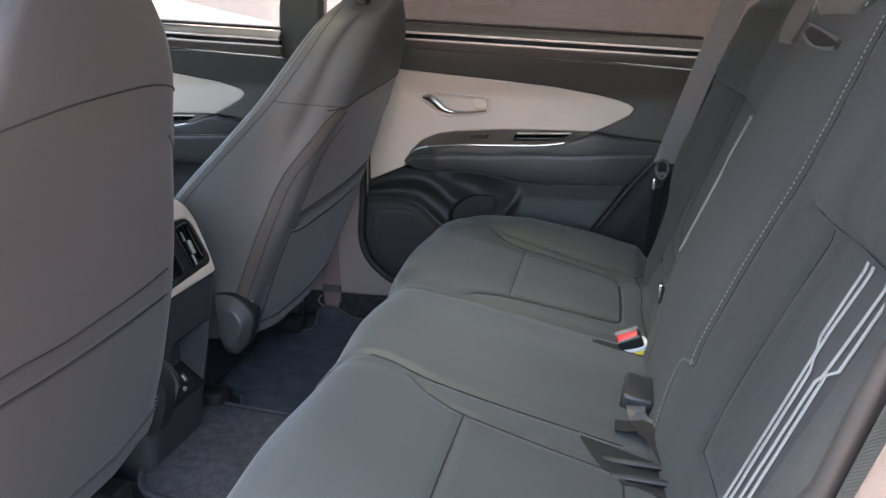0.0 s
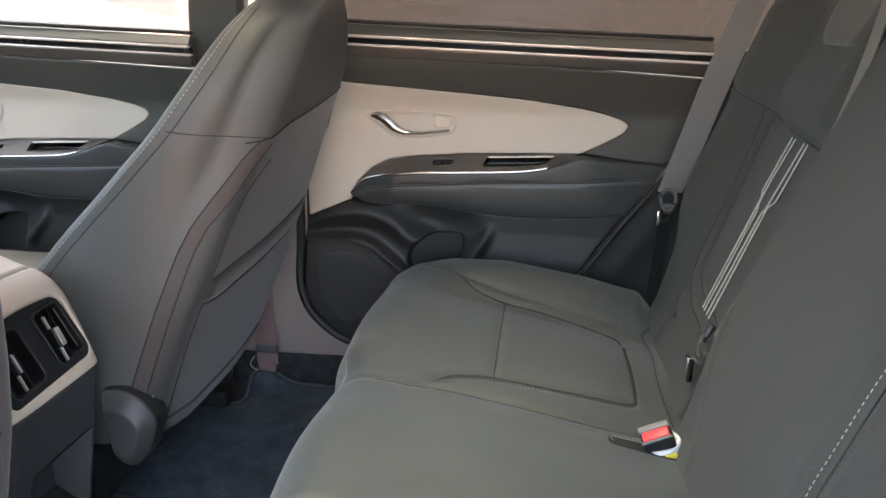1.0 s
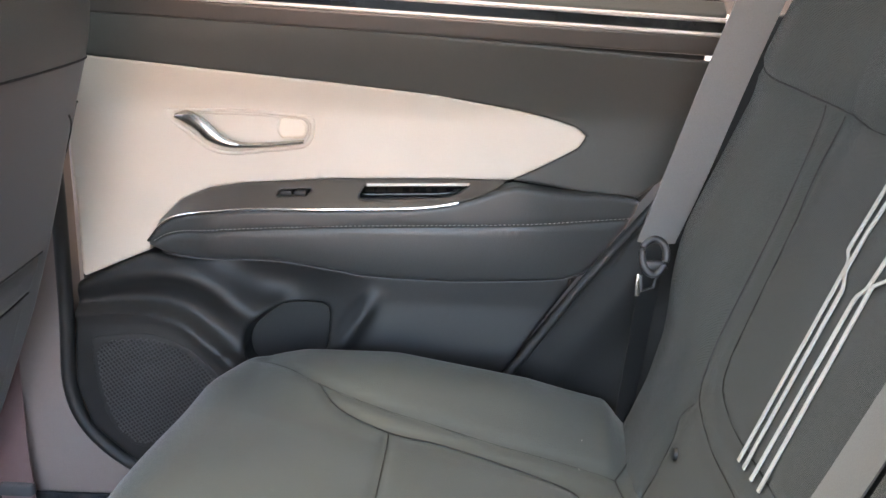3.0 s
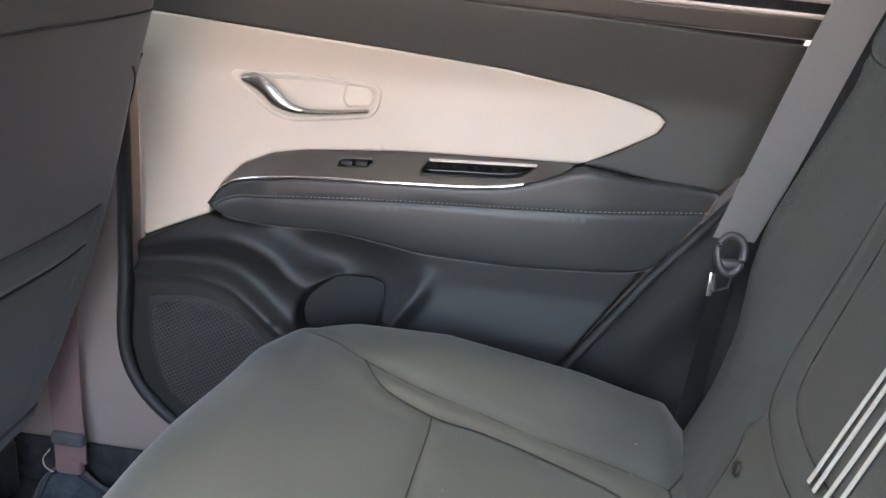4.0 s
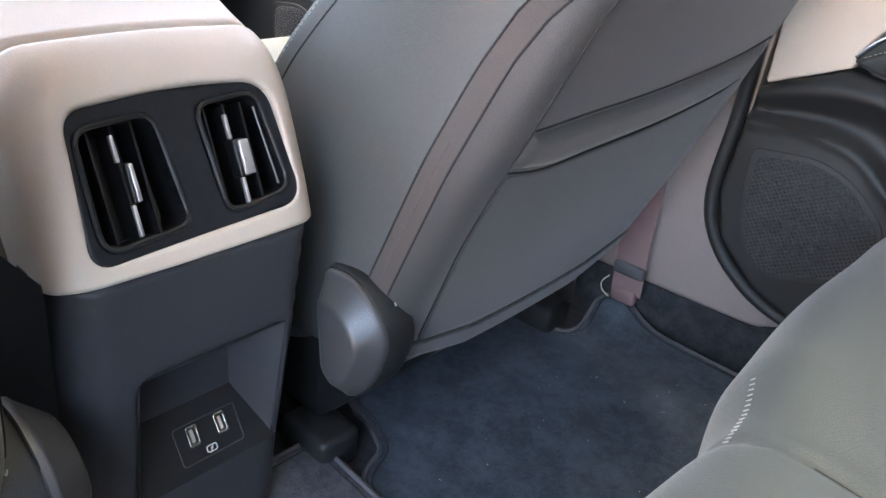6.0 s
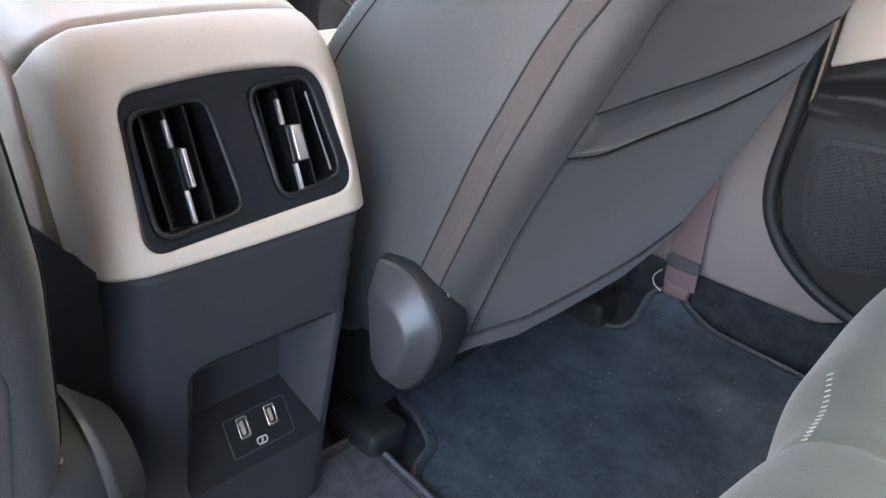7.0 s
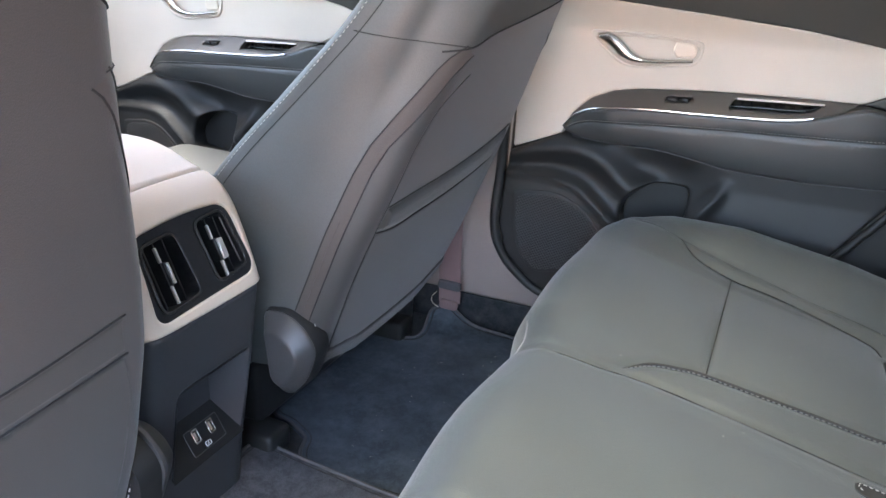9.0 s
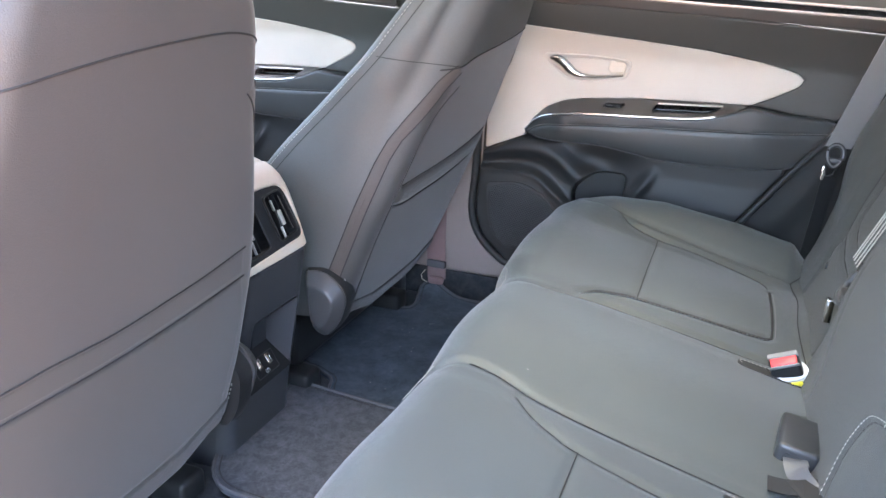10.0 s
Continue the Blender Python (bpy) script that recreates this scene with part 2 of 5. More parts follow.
def away(pts, line, closed=False):
    """Distance of points from a line of segments."""
    line = np.array(line, float)[:, :2]
    if closed:
        line = np.vstack([line, line[:1]])
    best = np.full(len(pts), 9.0)
    for a, b in zip(line[:-1], line[1:]):
        d = b - a
        t = np.clip(((pts - a) @ d) / (d @ d + 1e-15), 0, 1)
        best = np.minimum(best, np.linalg.norm(pts - (a + t[:, None] * d), axis=1))
    return best


def pillow(outline, place, r=0.005, thick=0.012, step=0.012, holes=(), seams=(), bulge=None, groove=(0.003, 0.002)):
    """A panel of any outline with rolled edges, real thickness, holes and sewn grooves.
    place(u, v, h) gives the points in space, h is the height over the panel's face."""
    outline = even(outline, step * 0.6, True)
    holes = [even(h, step * 0.5, True) for h in holes]
    rings = [outline, *holes]
    pts, edges = [], []
    for ring in rings:
        k = len(pts)
        pts += [tuple(q) for q in ring]
        edges += [(k + i, k + (i + 1) % len(ring)) for i in range(len(ring))]
    nb = len(pts)
    lo, hi = outline.min(0), outline.max(0)
    gx, gy = np.meshgrid(np.arange(lo[0], hi[0], step), np.arange(lo[1], hi[1], step))
    grid = np.stack([gx.ravel() + 0.37 * step * (np.arange(gx.size) // gx.shape[1] % 2), gy.ravel()], 1)
    extra = [grid]
    for ring in rings:
        t = np.roll(ring, -1, 0) - np.roll(ring, 1, 0)
        nrm = np.stack([-t[:, 1], t[:, 0]], 1)
        nrm /= np.linalg.norm(nrm, axis=1)[:, None] + 1e-12
        for f in (0.12, 0.4, 0.8, 1.15, 1.6):
            extra += [ring + nrm * r * f, ring - nrm * r * f]
    for s in seams:
        s = even(np.array(s)[:, :2], step * 0.5)
        t = np.gradient(s, axis=0)
        nrm = np.stack([-t[:, 1], t[:, 0]], 1)
        nrm /= np.linalg.norm(nrm, axis=1)[:, None] + 1e-12
        for f in (-1.2, -0.5, 0, 0.5, 1.2):
            extra.append(s + nrm * groove[0] * f)
    for e in extra:
        ok = inside(e, outline)
        d = away(e, outline, True)
        ok &= d > r * 0.1
        for h in holes:
            ok &= ~inside(e, h) & (away(e, h, True) > r * 0.1)
        pts += [tuple(q) for q in e[ok]]
    vs, _, fs, *_ = delaunay_2d_cdt([Vector(q) for q in pts], edges, [], 0, 1e-6)
    P = np.array([tuple(v) for v in vs])
    cen = np.array([P[list(f)].mean(0) for f in fs])
    keep = inside(cen, outline)
    for h in holes:
        keep &= ~inside(cen, h)
    fs = [tuple(f) for f, k in zip(fs, keep) if k]
    d = away(P, outline, True)
    for h in holes:
        d = np.minimum(d, away(P, h, True))
    q = 1 - np.clip(d / r, 0, 1)
    H = -r * (1 - np.sqrt(np.clip(1 - q * q, 0, 1)))
    for s in seams:
        H -= groove[1] * np.exp(-(away(P, s) / groove[0]) ** 2)
    if bulge is not None:
        H += np.array([bulge(*p) for p in P])
    verts = [place(p[0], p[1], h) for p, h in zip(P, H)]
    count = {}
    for f in fs:
        for i in range(len(f)):
            e = (f[i], f[(i + 1) % len(f)])
            count[tuple(sorted(e))] = e if tuple(sorted(e)) not in count else None
    back = {}
    faces = list(fs)
    for e in count.values():
        if e is None:
            continue
        for k in e:
            if k not in back:
                back[k] = len(verts)
                verts.append(place(P[k][0], P[k][1], H[k] - thick))
        faces.append((e[1], e[0], back[e[0]], back[e[1]]))
    return mesh_of(verts, faces)


def sheet(fn, us, vs, close=False):
    """A surface fn(u, v) over two rows of numbers."""
    nu, nv = len(us), len(vs)
    verts = [fn(u, v) for u in us for v in vs]
    faces = []
    for i in range(nu - 1):
        for j in range(nv - 1):
            faces.append((i * nv + j, (i + 1) * nv + j, (i + 1) * nv + j + 1, i * nv + j + 1))
    return mesh_of(verts, faces)


def ramp01(x, a, b):
    t = min(1.0, max(0.0, (x - a) / (b - a)))
    return t * t * (3 - 2 * t)


def knots(x, pts):
    return float(np.interp(x, [p[0] for p in pts], [p[1] for p in pts]))


def spin(profile, axis_from, axis_to, n=24):
    """A turned form: (distance along the axis, radius) pairs."""
    a, b = Vector(axis_from), Vector(axis_to)
    d = (b - a).normalized()
    u = d.orthogonal().normalized()
    w = d.cross(u)
    verts = [a + d * s + (u * math.cos(2 * math.pi * k / n) + w * math.sin(2 * math.pi * k / n)) * r for s, r in profile for k in range(n)]
    faces = [(i * n + k, i * n + (k + 1) % n, (i + 1) * n + (k + 1) % n, (i + 1) * n + k) for i in range(len(profile) - 1) for k in range(n)]
    faces += [tuple(range(n)), tuple((len(profile) - 1) * n + k for k in range(n))]
    return mesh_of(verts, faces)


MID = 0.787          # the car's centre line


# ---- the car's shell ----
def structure(name, bm, mat, label):
    ob = part(name, bm, mat)
    return tagged(ob, label, name.split("_")[0] if "_" in name else name, kind="structure")


# The ground is unseen; its reddish tint sends warm bounce light inside.
structure("ground", block((-60, -60, -0.62), (60, 60, -0.40), 0), PAVING, "unseen reddish clay paving, tinted for warm bounce light")
structure("floor", block((-2.2, 0.08, -0.06), (0.34, 1.50, 0.0), 0.004), CARPET, "black carpeted car floor")
structure("backdrop", block((-14, 7.0, -0.4), (16, 7.2, 5.0), 0), WALLMAT, "brown rendered wall outside the windows")
# Roof opening and its glass are unseen, added to bring light down inside.
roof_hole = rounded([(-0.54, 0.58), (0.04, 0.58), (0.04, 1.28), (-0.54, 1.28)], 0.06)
structure("ceiling", pillow(rounded([(-1.36, 0.13), (1.35, 0.13), (1.35, 1.52), (-1.36, 1.52)], 0.05), lambda u, v, h: (u, v, 1.135 - h), 0.012, 0.035, 0.06, [roof_hole]), ROOF, "pale fabric roof lining round the added glass panel")
structure("window_roof", block((-0.56, 0.56, 1.176), (0.06, 1.30, 1.182), 0.001), ROOFGLASS, "unseen tinted roof panel added to light the seats from above")
# Unseen rail, added to keep sky light off the near backrest.
structure("roof_rail_near", block((-1.30, 0.10, 1.045), (1.30, 0.17, 1.15), 0.02, 3), ROOF, "unseen pale lining added over the open door for shade")
# Near-side doors are out of view, added to block light from that side.
structure("wall_near_front", block((-2.0, 0.02, -0.2), (-0.72, 0.09, 0.70), 0.02, 3), DOORDARK, "unseen plain side of the driver's door, holding back light")
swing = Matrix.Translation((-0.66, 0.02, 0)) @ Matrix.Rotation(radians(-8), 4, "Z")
structure("wall_open_door", block((-0.02, -1.02, -0.15), (0.05, 0.0, 0.72), 0.02, 3, swing), DOORDARK, "unseen plain side of the open rear door, holding back light")
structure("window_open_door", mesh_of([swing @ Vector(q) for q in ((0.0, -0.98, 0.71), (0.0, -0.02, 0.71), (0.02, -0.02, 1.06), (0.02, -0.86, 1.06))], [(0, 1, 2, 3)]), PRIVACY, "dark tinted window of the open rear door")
for tag, corners in (("near", [(0.58, 0.10, 0.77), (1.28, 0.10, 0.77), (1.22, 0.20, 1.13), (0.50, 0.20, 1.13)]),
                     ("far", [(0.58, 1.50, 0.70), (1.28, 1.50, 0.70), (1.22, 1.38, 1.13), (0.50, 1.38, 1.13)]),
                     ("windshield", [(-2.05, 0.14, 0.66), (-2.05, 1.44, 0.66), (-1.37, 1.38, 1.13), (-1.37, 0.18, 1.13)]),
                     ("driver", [(-1.72, 0.08, 0.70), (-0.72, 0.08, 0.70), (-0.66, 0.18, 1.06), (-1.25, 0.18, 1.06)]),
                     ("back", [(1.31, 0.12, 0.77), (1.31, 1.46, 0.77), (1.22, 1.40, 1.13), (1.22, 0.18, 1.13)])):
    structure("window_" + tag, mesh_of(corners, [(0, 1, 2, 3)]), FRONTGLASS if tag in ("windshield", "driver") else PRIVACY, "lightly tinted front glass" if tag in ("windshield", "driver") else "dark tinted privacy glass at the back of the car")
structure("bulkhead", block((0.46, 0.12, -0.05), (0.50, 1.46, 0.70), 0.005), PLASTIC, "black plastic panel closing the boot")
structure("dashboard", join(block((-2.05, 0.12, 0.585), (-1.56, 1.482, 0.67), 0.03, 4), block((-2.2, 0.03, -0.05), (-1.86, 1.60, 0.585), 0.0)),
          PLASTIC, "dark soft plastic dashboard at the front")
structure("trim_dashboard", block((-1.858, 0.13, 0.357), (-1.535, 1.480, 0.580), 0.012, 3), BEIGE, "beige lower dashboard panel over the footwell")
structure("sill_near", block((-0.62, 0.02, -0.22), (0.30, 0.115, 0.055), 0.015, 3), PLASTIC, "black plastic door sill of the open door")
structure("sill_far", block((-1.75, 1.474, -0.10), (0.35, 1.53, 0.055), 0.012, 3), PLASTIC, "dark plastic sill under the closed door")
structure("wall_near_rear", block((0.40, 0.03, -0.2), (1.3, 0.12, 0.78), 0.02, 3), DOORDARK, "dark quarter panel behind the open door")
structure("wall_far_outer", block((-2.2, 1.60, -0.25), (1.35, 1.63, 0.66), 0.01), SHELL, "grey painted outer skin of the car")
structure("tailgate", block((1.28, 0.12, -0.2), (1.34, 1.46, 0.78), 0.02), DOORDARK, "dark tailgate lining behind the boot")

for y_foot, y_top, side in ((0.075, 0.20, "near"), (1.50, 1.375, "far")):
    for x0, x1, w, tag in ((-0.70, -0.62, 0.055, "b_pillar"), (0.62, 0.52, 0.10, "c_pillar"), (-1.72, -0.98, 0.045, "a_pillar"), (1.30, 1.22, 0.05, "d_pillar")):
        z0 = -0.05 if tag == "b_pillar" and side == "near" else 0.66
        if side == "far" and tag == "b_pillar":
            z0 = 0.60
        verts = []
        for z, xx, yy in ((z0, x0, y_foot), (0.9, (x0 + x1) / 2, y_foot + (y_top - y_foot) * 0.45), (1.16, x1, y_top)):
            for dx, dy in ((-w, -0.022), (w, -0.022), (w, 0.022), (-w, 0.022)):
                verts.append((xx + dx, yy + dy, z))
        faces = [(4 * i + k, 4 * i + (k + 1) % 4, 4 * i + 4 + (k + 1) % 4, 4 * i + 4 + k) for i in range(2) for k in range(4)] + [(3, 2, 1, 0), (8, 9, 10, 11)]
        bm = mesh_of(verts, faces)
        bmesh.ops.bevel(bm, geom=list(bm.edges), offset=0.012, segments=3, affect="EDGES")
        structure(tag + "_" + side, bm, ROOF if tag != "b_pillar" else DOORDARK, "plain trim of the car's roof pillar")


# ---- the far doors ----
def door_y(z):
    return knots(z, [(0.0, 1.462), (0.30, 1.478), (0.36, 1.488), (0.45, 1.492), (0.60, 1.490), (0.68, 1.440), (0.78, 1.405)])


def grille_rods(ring, step, place, slope):
    """Thin ribs of a speaker mesh, cut to an outline."""
    ring = np.array(ring)
    lo, hi = ring.min(0), ring.max(0)
    bms = []
    d = np.array([1.0, slope])
    d /= np.linalg.norm(d)
    nrm = np.array([-d[1], d[0]])
    mid, reach = (lo + hi) / 2, np.linalg.norm(hi - lo)
    s = np.linspace(-reach / 2, reach / 2, 120)
    for k in np.arange(-reach / 2, reach / 2, step):
        p = mid + nrm * k + s[:, None] * d
        ok = inside(p, ring)
        if ok.sum() > 4:
            q = p[ok]
            bms.append(tube([place(*q[0], 0.0), place(*q[len(q) // 2], 0.0), place(*q[-1], 0.0)], 0.0009, 4))
    return join(*bms)


def far_door(name, dx, front, label, rear_door):
    """A closed door's inner side, at dx along the car, up to the local x of its leading edge."""
    door = thing(name, (dx - 0.2, 1.50, 0.10), label, "car door", kind="structure")

    def on(u, v, h):
        return (u + dx, door_y(v) - h, v)

    def up(x):
        return -0.038 * (x - 0.225)

    fx = front
    beige_top = [(fx, 0.661 + 0.02 * (-0.527 - fx)), (-0.48, 0.656), (-0.342, 0.6445), (-0.207, 0.634), (-0.076, 0.622), (0.02, 0.607), (0.068, 0.596), (0.094, 0.588)]
    nose = [(0.1045, 0.578), (0.095, 0.564), (0.06, 0.544), (0.018, 0.523)]
    plate_top = [(-0.066, 0.5215), (-0.2, 0.517), (-0.311, 0.508), (-0.354, 0.500), (-0.39, 0.484), (-0.419, 0.456), (-0.434, 0.432)]
    low_edge = [(-0.432, 0.418), (-0.523, 0.3785)]
    if fx < -0.6:
        low_edge += [(-0.66, 0.335), (fx, 0.245)]
    upper = [(fx, 0.690 + up(fx))] + beige_top + nose + [(0.10, 0.512), (0.172, 0.506), (0.20, 0.53), (0.232, 0.60), (0.236, 0.670)]
    part("upper_panel", pillow(upper, on, 0.004, 0.02, 0.014), DOORDARK, door, "dark grey soft upper door panel")
    beige = beige_top + nose + plate_top + low_edge
    part("insert", pillow(beige, on, 0.003, 0.015, 0.014), BEIGE, door, "smooth beige leatherette insert")

    # belt line: satin strip, two bright mouldings, gloss strip, shoulder and seal
    xs = np.linspace(fx, 0.232, 40)

    def strip(lo, hi, proud, r=0.003):
        ring = [(x, lo + up(x)) for x in xs] + [(x, hi + up(x)) for x in xs[::-1]]
        return pillow(ring, lambda u, v, h: (u + dx, door_y(v) - proud - h, v), r, 0.012, 0.012)
    part("lower_strip", strip(0.676, 0.6965, 0.002), SATIN, door, "dark satin strip under the moulding")
    part("gloss_strip", strip(0.699, 0.711, 0.001, 0.001), GLOSS, door, "gloss black moulding")
    for lo, hi in ((0.6955, 0.7000), (0.7102, 0.7152)):
        part("bright_moulding", strip(lo, hi, 0.005, 0.0016), MOULD, door, "thin bright chrome line")
    ledge = [(x, 0.7155 + up(x)) for x in xs] + [(x, 0.734 + up(x)) for x in xs[::-1]]
    part("shoulder", pillow(ledge, lambda u, v, h: (u + dx, 1.424 + 0.9 * (v - up(u) - 0.7155) - h * 0.7, v + h * 0.6), 0.003, 0.012, 0.012), DOORDARK, door, "dark sill under the window")
    part("window_seal", strip(0.734, 0.742, -0.022, 0.003), RUBBER, door)
    pane_w = (fx + 0.01 if rear_door else fx + 0.35, 0.60 if rear_door else 0.21)
    pane = part("window_pane", sheet(lambda x, z: (x + dx, 1.455 - (z - 0.70) * 0.27, z), np.linspace(*pane_w, 12), np.linspace(0.72, 1.15, 8)),
                PRIVACY if rear_door else CLEAR, door, "brown-tinted privacy glass" if rear_door else "clear glass", sharp=False)
    pane.visible_shadow = rear_door

    # armrest
    out = 0.030

    def arm_h(x):
        return out * ramp01(x, -0.44, -0.34) * (1 - 0.75 * ramp01(x, 0.02, 0.18))
    chrome_line = poly([(-0.434, 0.430), (-0.412, 0.4545), (-0.375, 0.471), (-0.296, 0.4815), (-0.198, 0.4855), (-0.07, 0.494), (0.018, 0.521)], 8)
    plate = list(reversed(plate_top)) + [(0.012, 0.5225)] + [tuple(p) for p in chrome_line[::-1][3:]]

    def plate_h(u, v, h):
        zc = float(np.interp(u, chrome_line[:, 0], chrome_line[:, 1]))
        zt = float(np.interp(u, [p[0] for p in reversed(plate_top)], [p[1] for p in reversed(plate_top)]))
        f = min(1, max(0, (zt - v) / max(0.004, zt - zc)))
        return (u + dx, door_y(v) - 0.003 - arm_h(u) * f - h, v)
    pocket = rounded([(-0.160, 0.512), (-0.030, 0.5175), (-0.050, 0.5045), (-0.070, 0.501), (-0.168, 0.4965)], [0.003, 0.002, 0.006, 0.006, 0.004])
    switch = rounded([(-0.264, 0.5035), (-0.224, 0.506), (-0.228, 0.4985), (-0.266, 0.4955)], 0.002)
    top = part("armrest_plate", pillow(plate, plate_h, 0.0025, 0.01, 0.01, [pocket, switch]), SATIN, door, "dark satin armrest top plate")
    part("pull_pocket", pillow(even(pocket, 0.006, True), lambda u, v, h: tuple(np.array(plate_h(u, v, h)) + (0, 0.028, 0)), 0.002, 0.004, 0.01), GLOSS, top, "deep black pull pocket")
    part("pocket_lip", tube([np.array(plate_h(x, 0.5125 + 0.042 * (x + 0.160), 0.002)) for x in np.linspace(-0.157, -0.033, 12)], 0.0020, 6), MOULD, top, "bright lip over the pocket")
    part("window_switch", join(*[block((-0.007, -0.004, -0.003), (0.007, 0.004, 0.003), 0.0012, 2, Matrix.Translation(plate_h(x, 0.5005 + 0.05 * (x + 0.245), -0.002)))
                                 for x in (-0.2545, -0.2365)]), PLASTIC, top, "black window switch")
    part("chrome_edge", tube([np.array(plate_h(*p, 0.0005)) for p in chrome_line[:-6]], 0.0021, 8), STEEL, door, "bright chrome edge along the armrest")
    bottom = poly([(-0.434, 0.424), (-0.40, 0.4145), (-0.33, 0.414), (-0.266, 0.414), (-0.194, 0.405), (-0.151, 0.399), (-0.054, 0.397), (0.02, 0.400), (0.102, 0.408), (0.135, 0.44), (0.165, 0.482), (0.173, 0.504)], 6)
    pad = [tuple(p) for p in bottom] + [(0.15, 0.5095), (0.08, 0.513), (0.022, 0.5215)] + [tuple(p) for p in chrome_line[::-1][1:]]
    seam = poly([(-0.425, 0.428), (-0.40, 0.441), (-0.353, 0.450), (-0.197, 0.4615), (0.005, 0.471), (0.164, 0.480)], 8)

    def pad_h(u, v, h):
        zt = float(np.interp(u, chrome_line[:, 0], chrome_line[:, 1])) if u < 0.018 else 0.512
        zb = float(np.interp(u, bottom[:, 0], bottom[:, 1])) if u < 0.1 else 0.41
        f = min(1, max(0, (zt - v) / max(0.01, zt - zb)))
        round_ = math.sqrt(max(0.0, 1 - (abs(f - 0.30) / 0.78) ** 2)) if f > 0.3 else 1.0
        return (u + dx, door_y(v) - 0.004 - arm_h(u) * (0.25 + 0.75 * round_) - h, v)
    part("armrest_pad", pillow(pad, pad_h, 0.006, 0.03, 0.010, seams=[seam], groove=(0.0022, 0.0018)), ARMPAD, door, "padded dark armrest with sewn seam")
    part("stitching", stitches([pad_h(p[0], p[1] + 0.0035, 0.0006) for p in seam], 0.0030, 0.0024, 0.0004), WHITE_THREAD, door, "pale sewn thread")

    # Pale cord stands for the highlight on the pad's lower edge.
    part("edge_highlight_or_seam", tube([pad_h(p[0], p[1] + 0.0015, 0.0012) for p in bottom[4:-8]], 0.0008, 5), MATTRIM, door)

    # lower panel with speaker and bottle pocket
    grille = rounded([(-0.506, 0.308), (-0.43, 0.3165), (-0.385, 0.302), (-0.330, 0.252), (-0.36, 0.18), (-0.454, 0.155), (-0.488, 0.190), (-0.503, 0.245)], [0.008, 0.03, 0.03, 0.03, 0.04, 0.03, 0.03, 0.03])
    cup = rounded([(-0.318, 0.315), (-0.280, 0.350), (-0.206, 0.352), (-0.205, 0.300), (-0.225, 0.262), (-0.312, 0.268)], [0.03, 0.02, 0.012, 0.03, 0.03, 0.03])
    r1 = poly([(-0.53, 0.339), (-0.451, 0.3435), (-0.397, 0.335), (-0.359, 0.310), (-0.313, 0.272), (-0.29, 0.25)], 6)
    r2 = poly([(-0.53, 0.366), (-0.46, 0.388), (-0.40, 0.392), (-0.355, 0.376), (-0.315, 0.348), (-0.285, 0.338)], 6)

    wedge = [(-0.150, 0.374), (-0.165, 0.342), (-0.190, 0.305)]

    def swell(u, v):
        p = np.array([[u, v]])
        crest = float(np.interp(u, r1[:, 0], r1[:, 1]))
        h = 0.016 * ramp01(crest - v, -0.010, 0.008) * (1 - ramp01(u, -0.33, -0.29))
        h += 0.006 * math.exp(-(away(p, r1)[0] / 0.008) ** 2)
        h += 0.018 * math.exp(-(away(p, r2)[0] / 0.022) ** 2)
        h -= 0.021 * math.exp(-((u + 0.262) / 0.075) ** 2 - ((v - 0.372) / 0.045) ** 2)
        h += 0.013 * math.exp(-(away(p, wedge)[0] / 0.012) ** 2) * (1 - ramp01(v, 0.335, 0.385))
        return h
    rim = [(-0.053, 0.395), (0.10, 0.405), (0.098, 0.390), (0.012, 0.264), (-0.06, 0.165), (-0.12, 0.115), (-0.30, 0.102), (-0.393, 0.112), (-0.455, 0.133), (-0.513, 0.184), (-0.531, 0.240), (-0.527, 0.339), (-0.523, 0.3755)]
    if fx < -0.6:
        rim = rim[:7] + [(-0.6, 0.07), (fx, 0.06), (fx, 0.24), (-0.66, 0.332), (-0.523, 0.3755)]
    lower = rim + [(-0.434, 0.4155), (-0.40, 0.412), (-0.33, 0.4115), (-0.266, 0.4115), (-0.194, 0.4025), (-0.151, 0.3965)]
    part("lower_panel", pillow(lower, on, 0.006, 0.03, 0.0055, [cup], bulge=swell), PLASTIC, door, "black grained plastic lower panel")

    def sunk(d):
        return lambda u, v, h: (u + dx, door_y(v) + d - h, v)

    def flush(d):
        return lambda u, v, h: (u + dx, door_y(v) - 0.016 - d - h, v)
    g = part("speaker_grille", pillow([tuple(p) for p in grille], flush(0.0012), 0.0015, 0.004, 0.012), RUBBER, door, "black perforated speaker grille")
    inner = rounded([(-0.500, 0.302), (-0.43, 0.3105), (-0.389, 0.297), (-0.337, 0.252), (-0.363, 0.187), (-0.453, 0.160), (-0.483, 0.193), (-0.497, 0.245)], 0.02)
    for slope in (0.55, -1.3):
        part("mesh_ribs", grille_rods(inner, 0.0046, flush(0.0016), slope), HINGE, g)
    c = part("bottle_pocket", pillow([tuple(p) for p in cup], sunk(0.075), 0.006, 0.004, 0.012), VENT, door, "black moulded bottle holder")
    wall = [on(p[0], p[1], swell(p[0], p[1]) - 0.004) for p in even(cup, 0.01, True)]
    wall.append(wall[0])
    part("pocket_wall", sheet(lambda i, k: (wall[int(i)][0], wall[int(i)][1] + k, wall[int(i)][2] - 0.25 * k), range(len(wall)), [0.0, 0.02, 0.04, 0.07]), VENT, c)

    # pull handle in its bezel
    bez = rounded([(-0.403, 0.596), (-0.300, 0.5985), (-0.219, 0.592), (-0.222, 0.566), (-0.232, 0.553), (-0.325, 0.5405), (-0.352, 0.546), (-0.402, 0.585)], [0.008, 0.03, 0.012, 0.012, 0.012, 0.02, 0.02, 0.01])
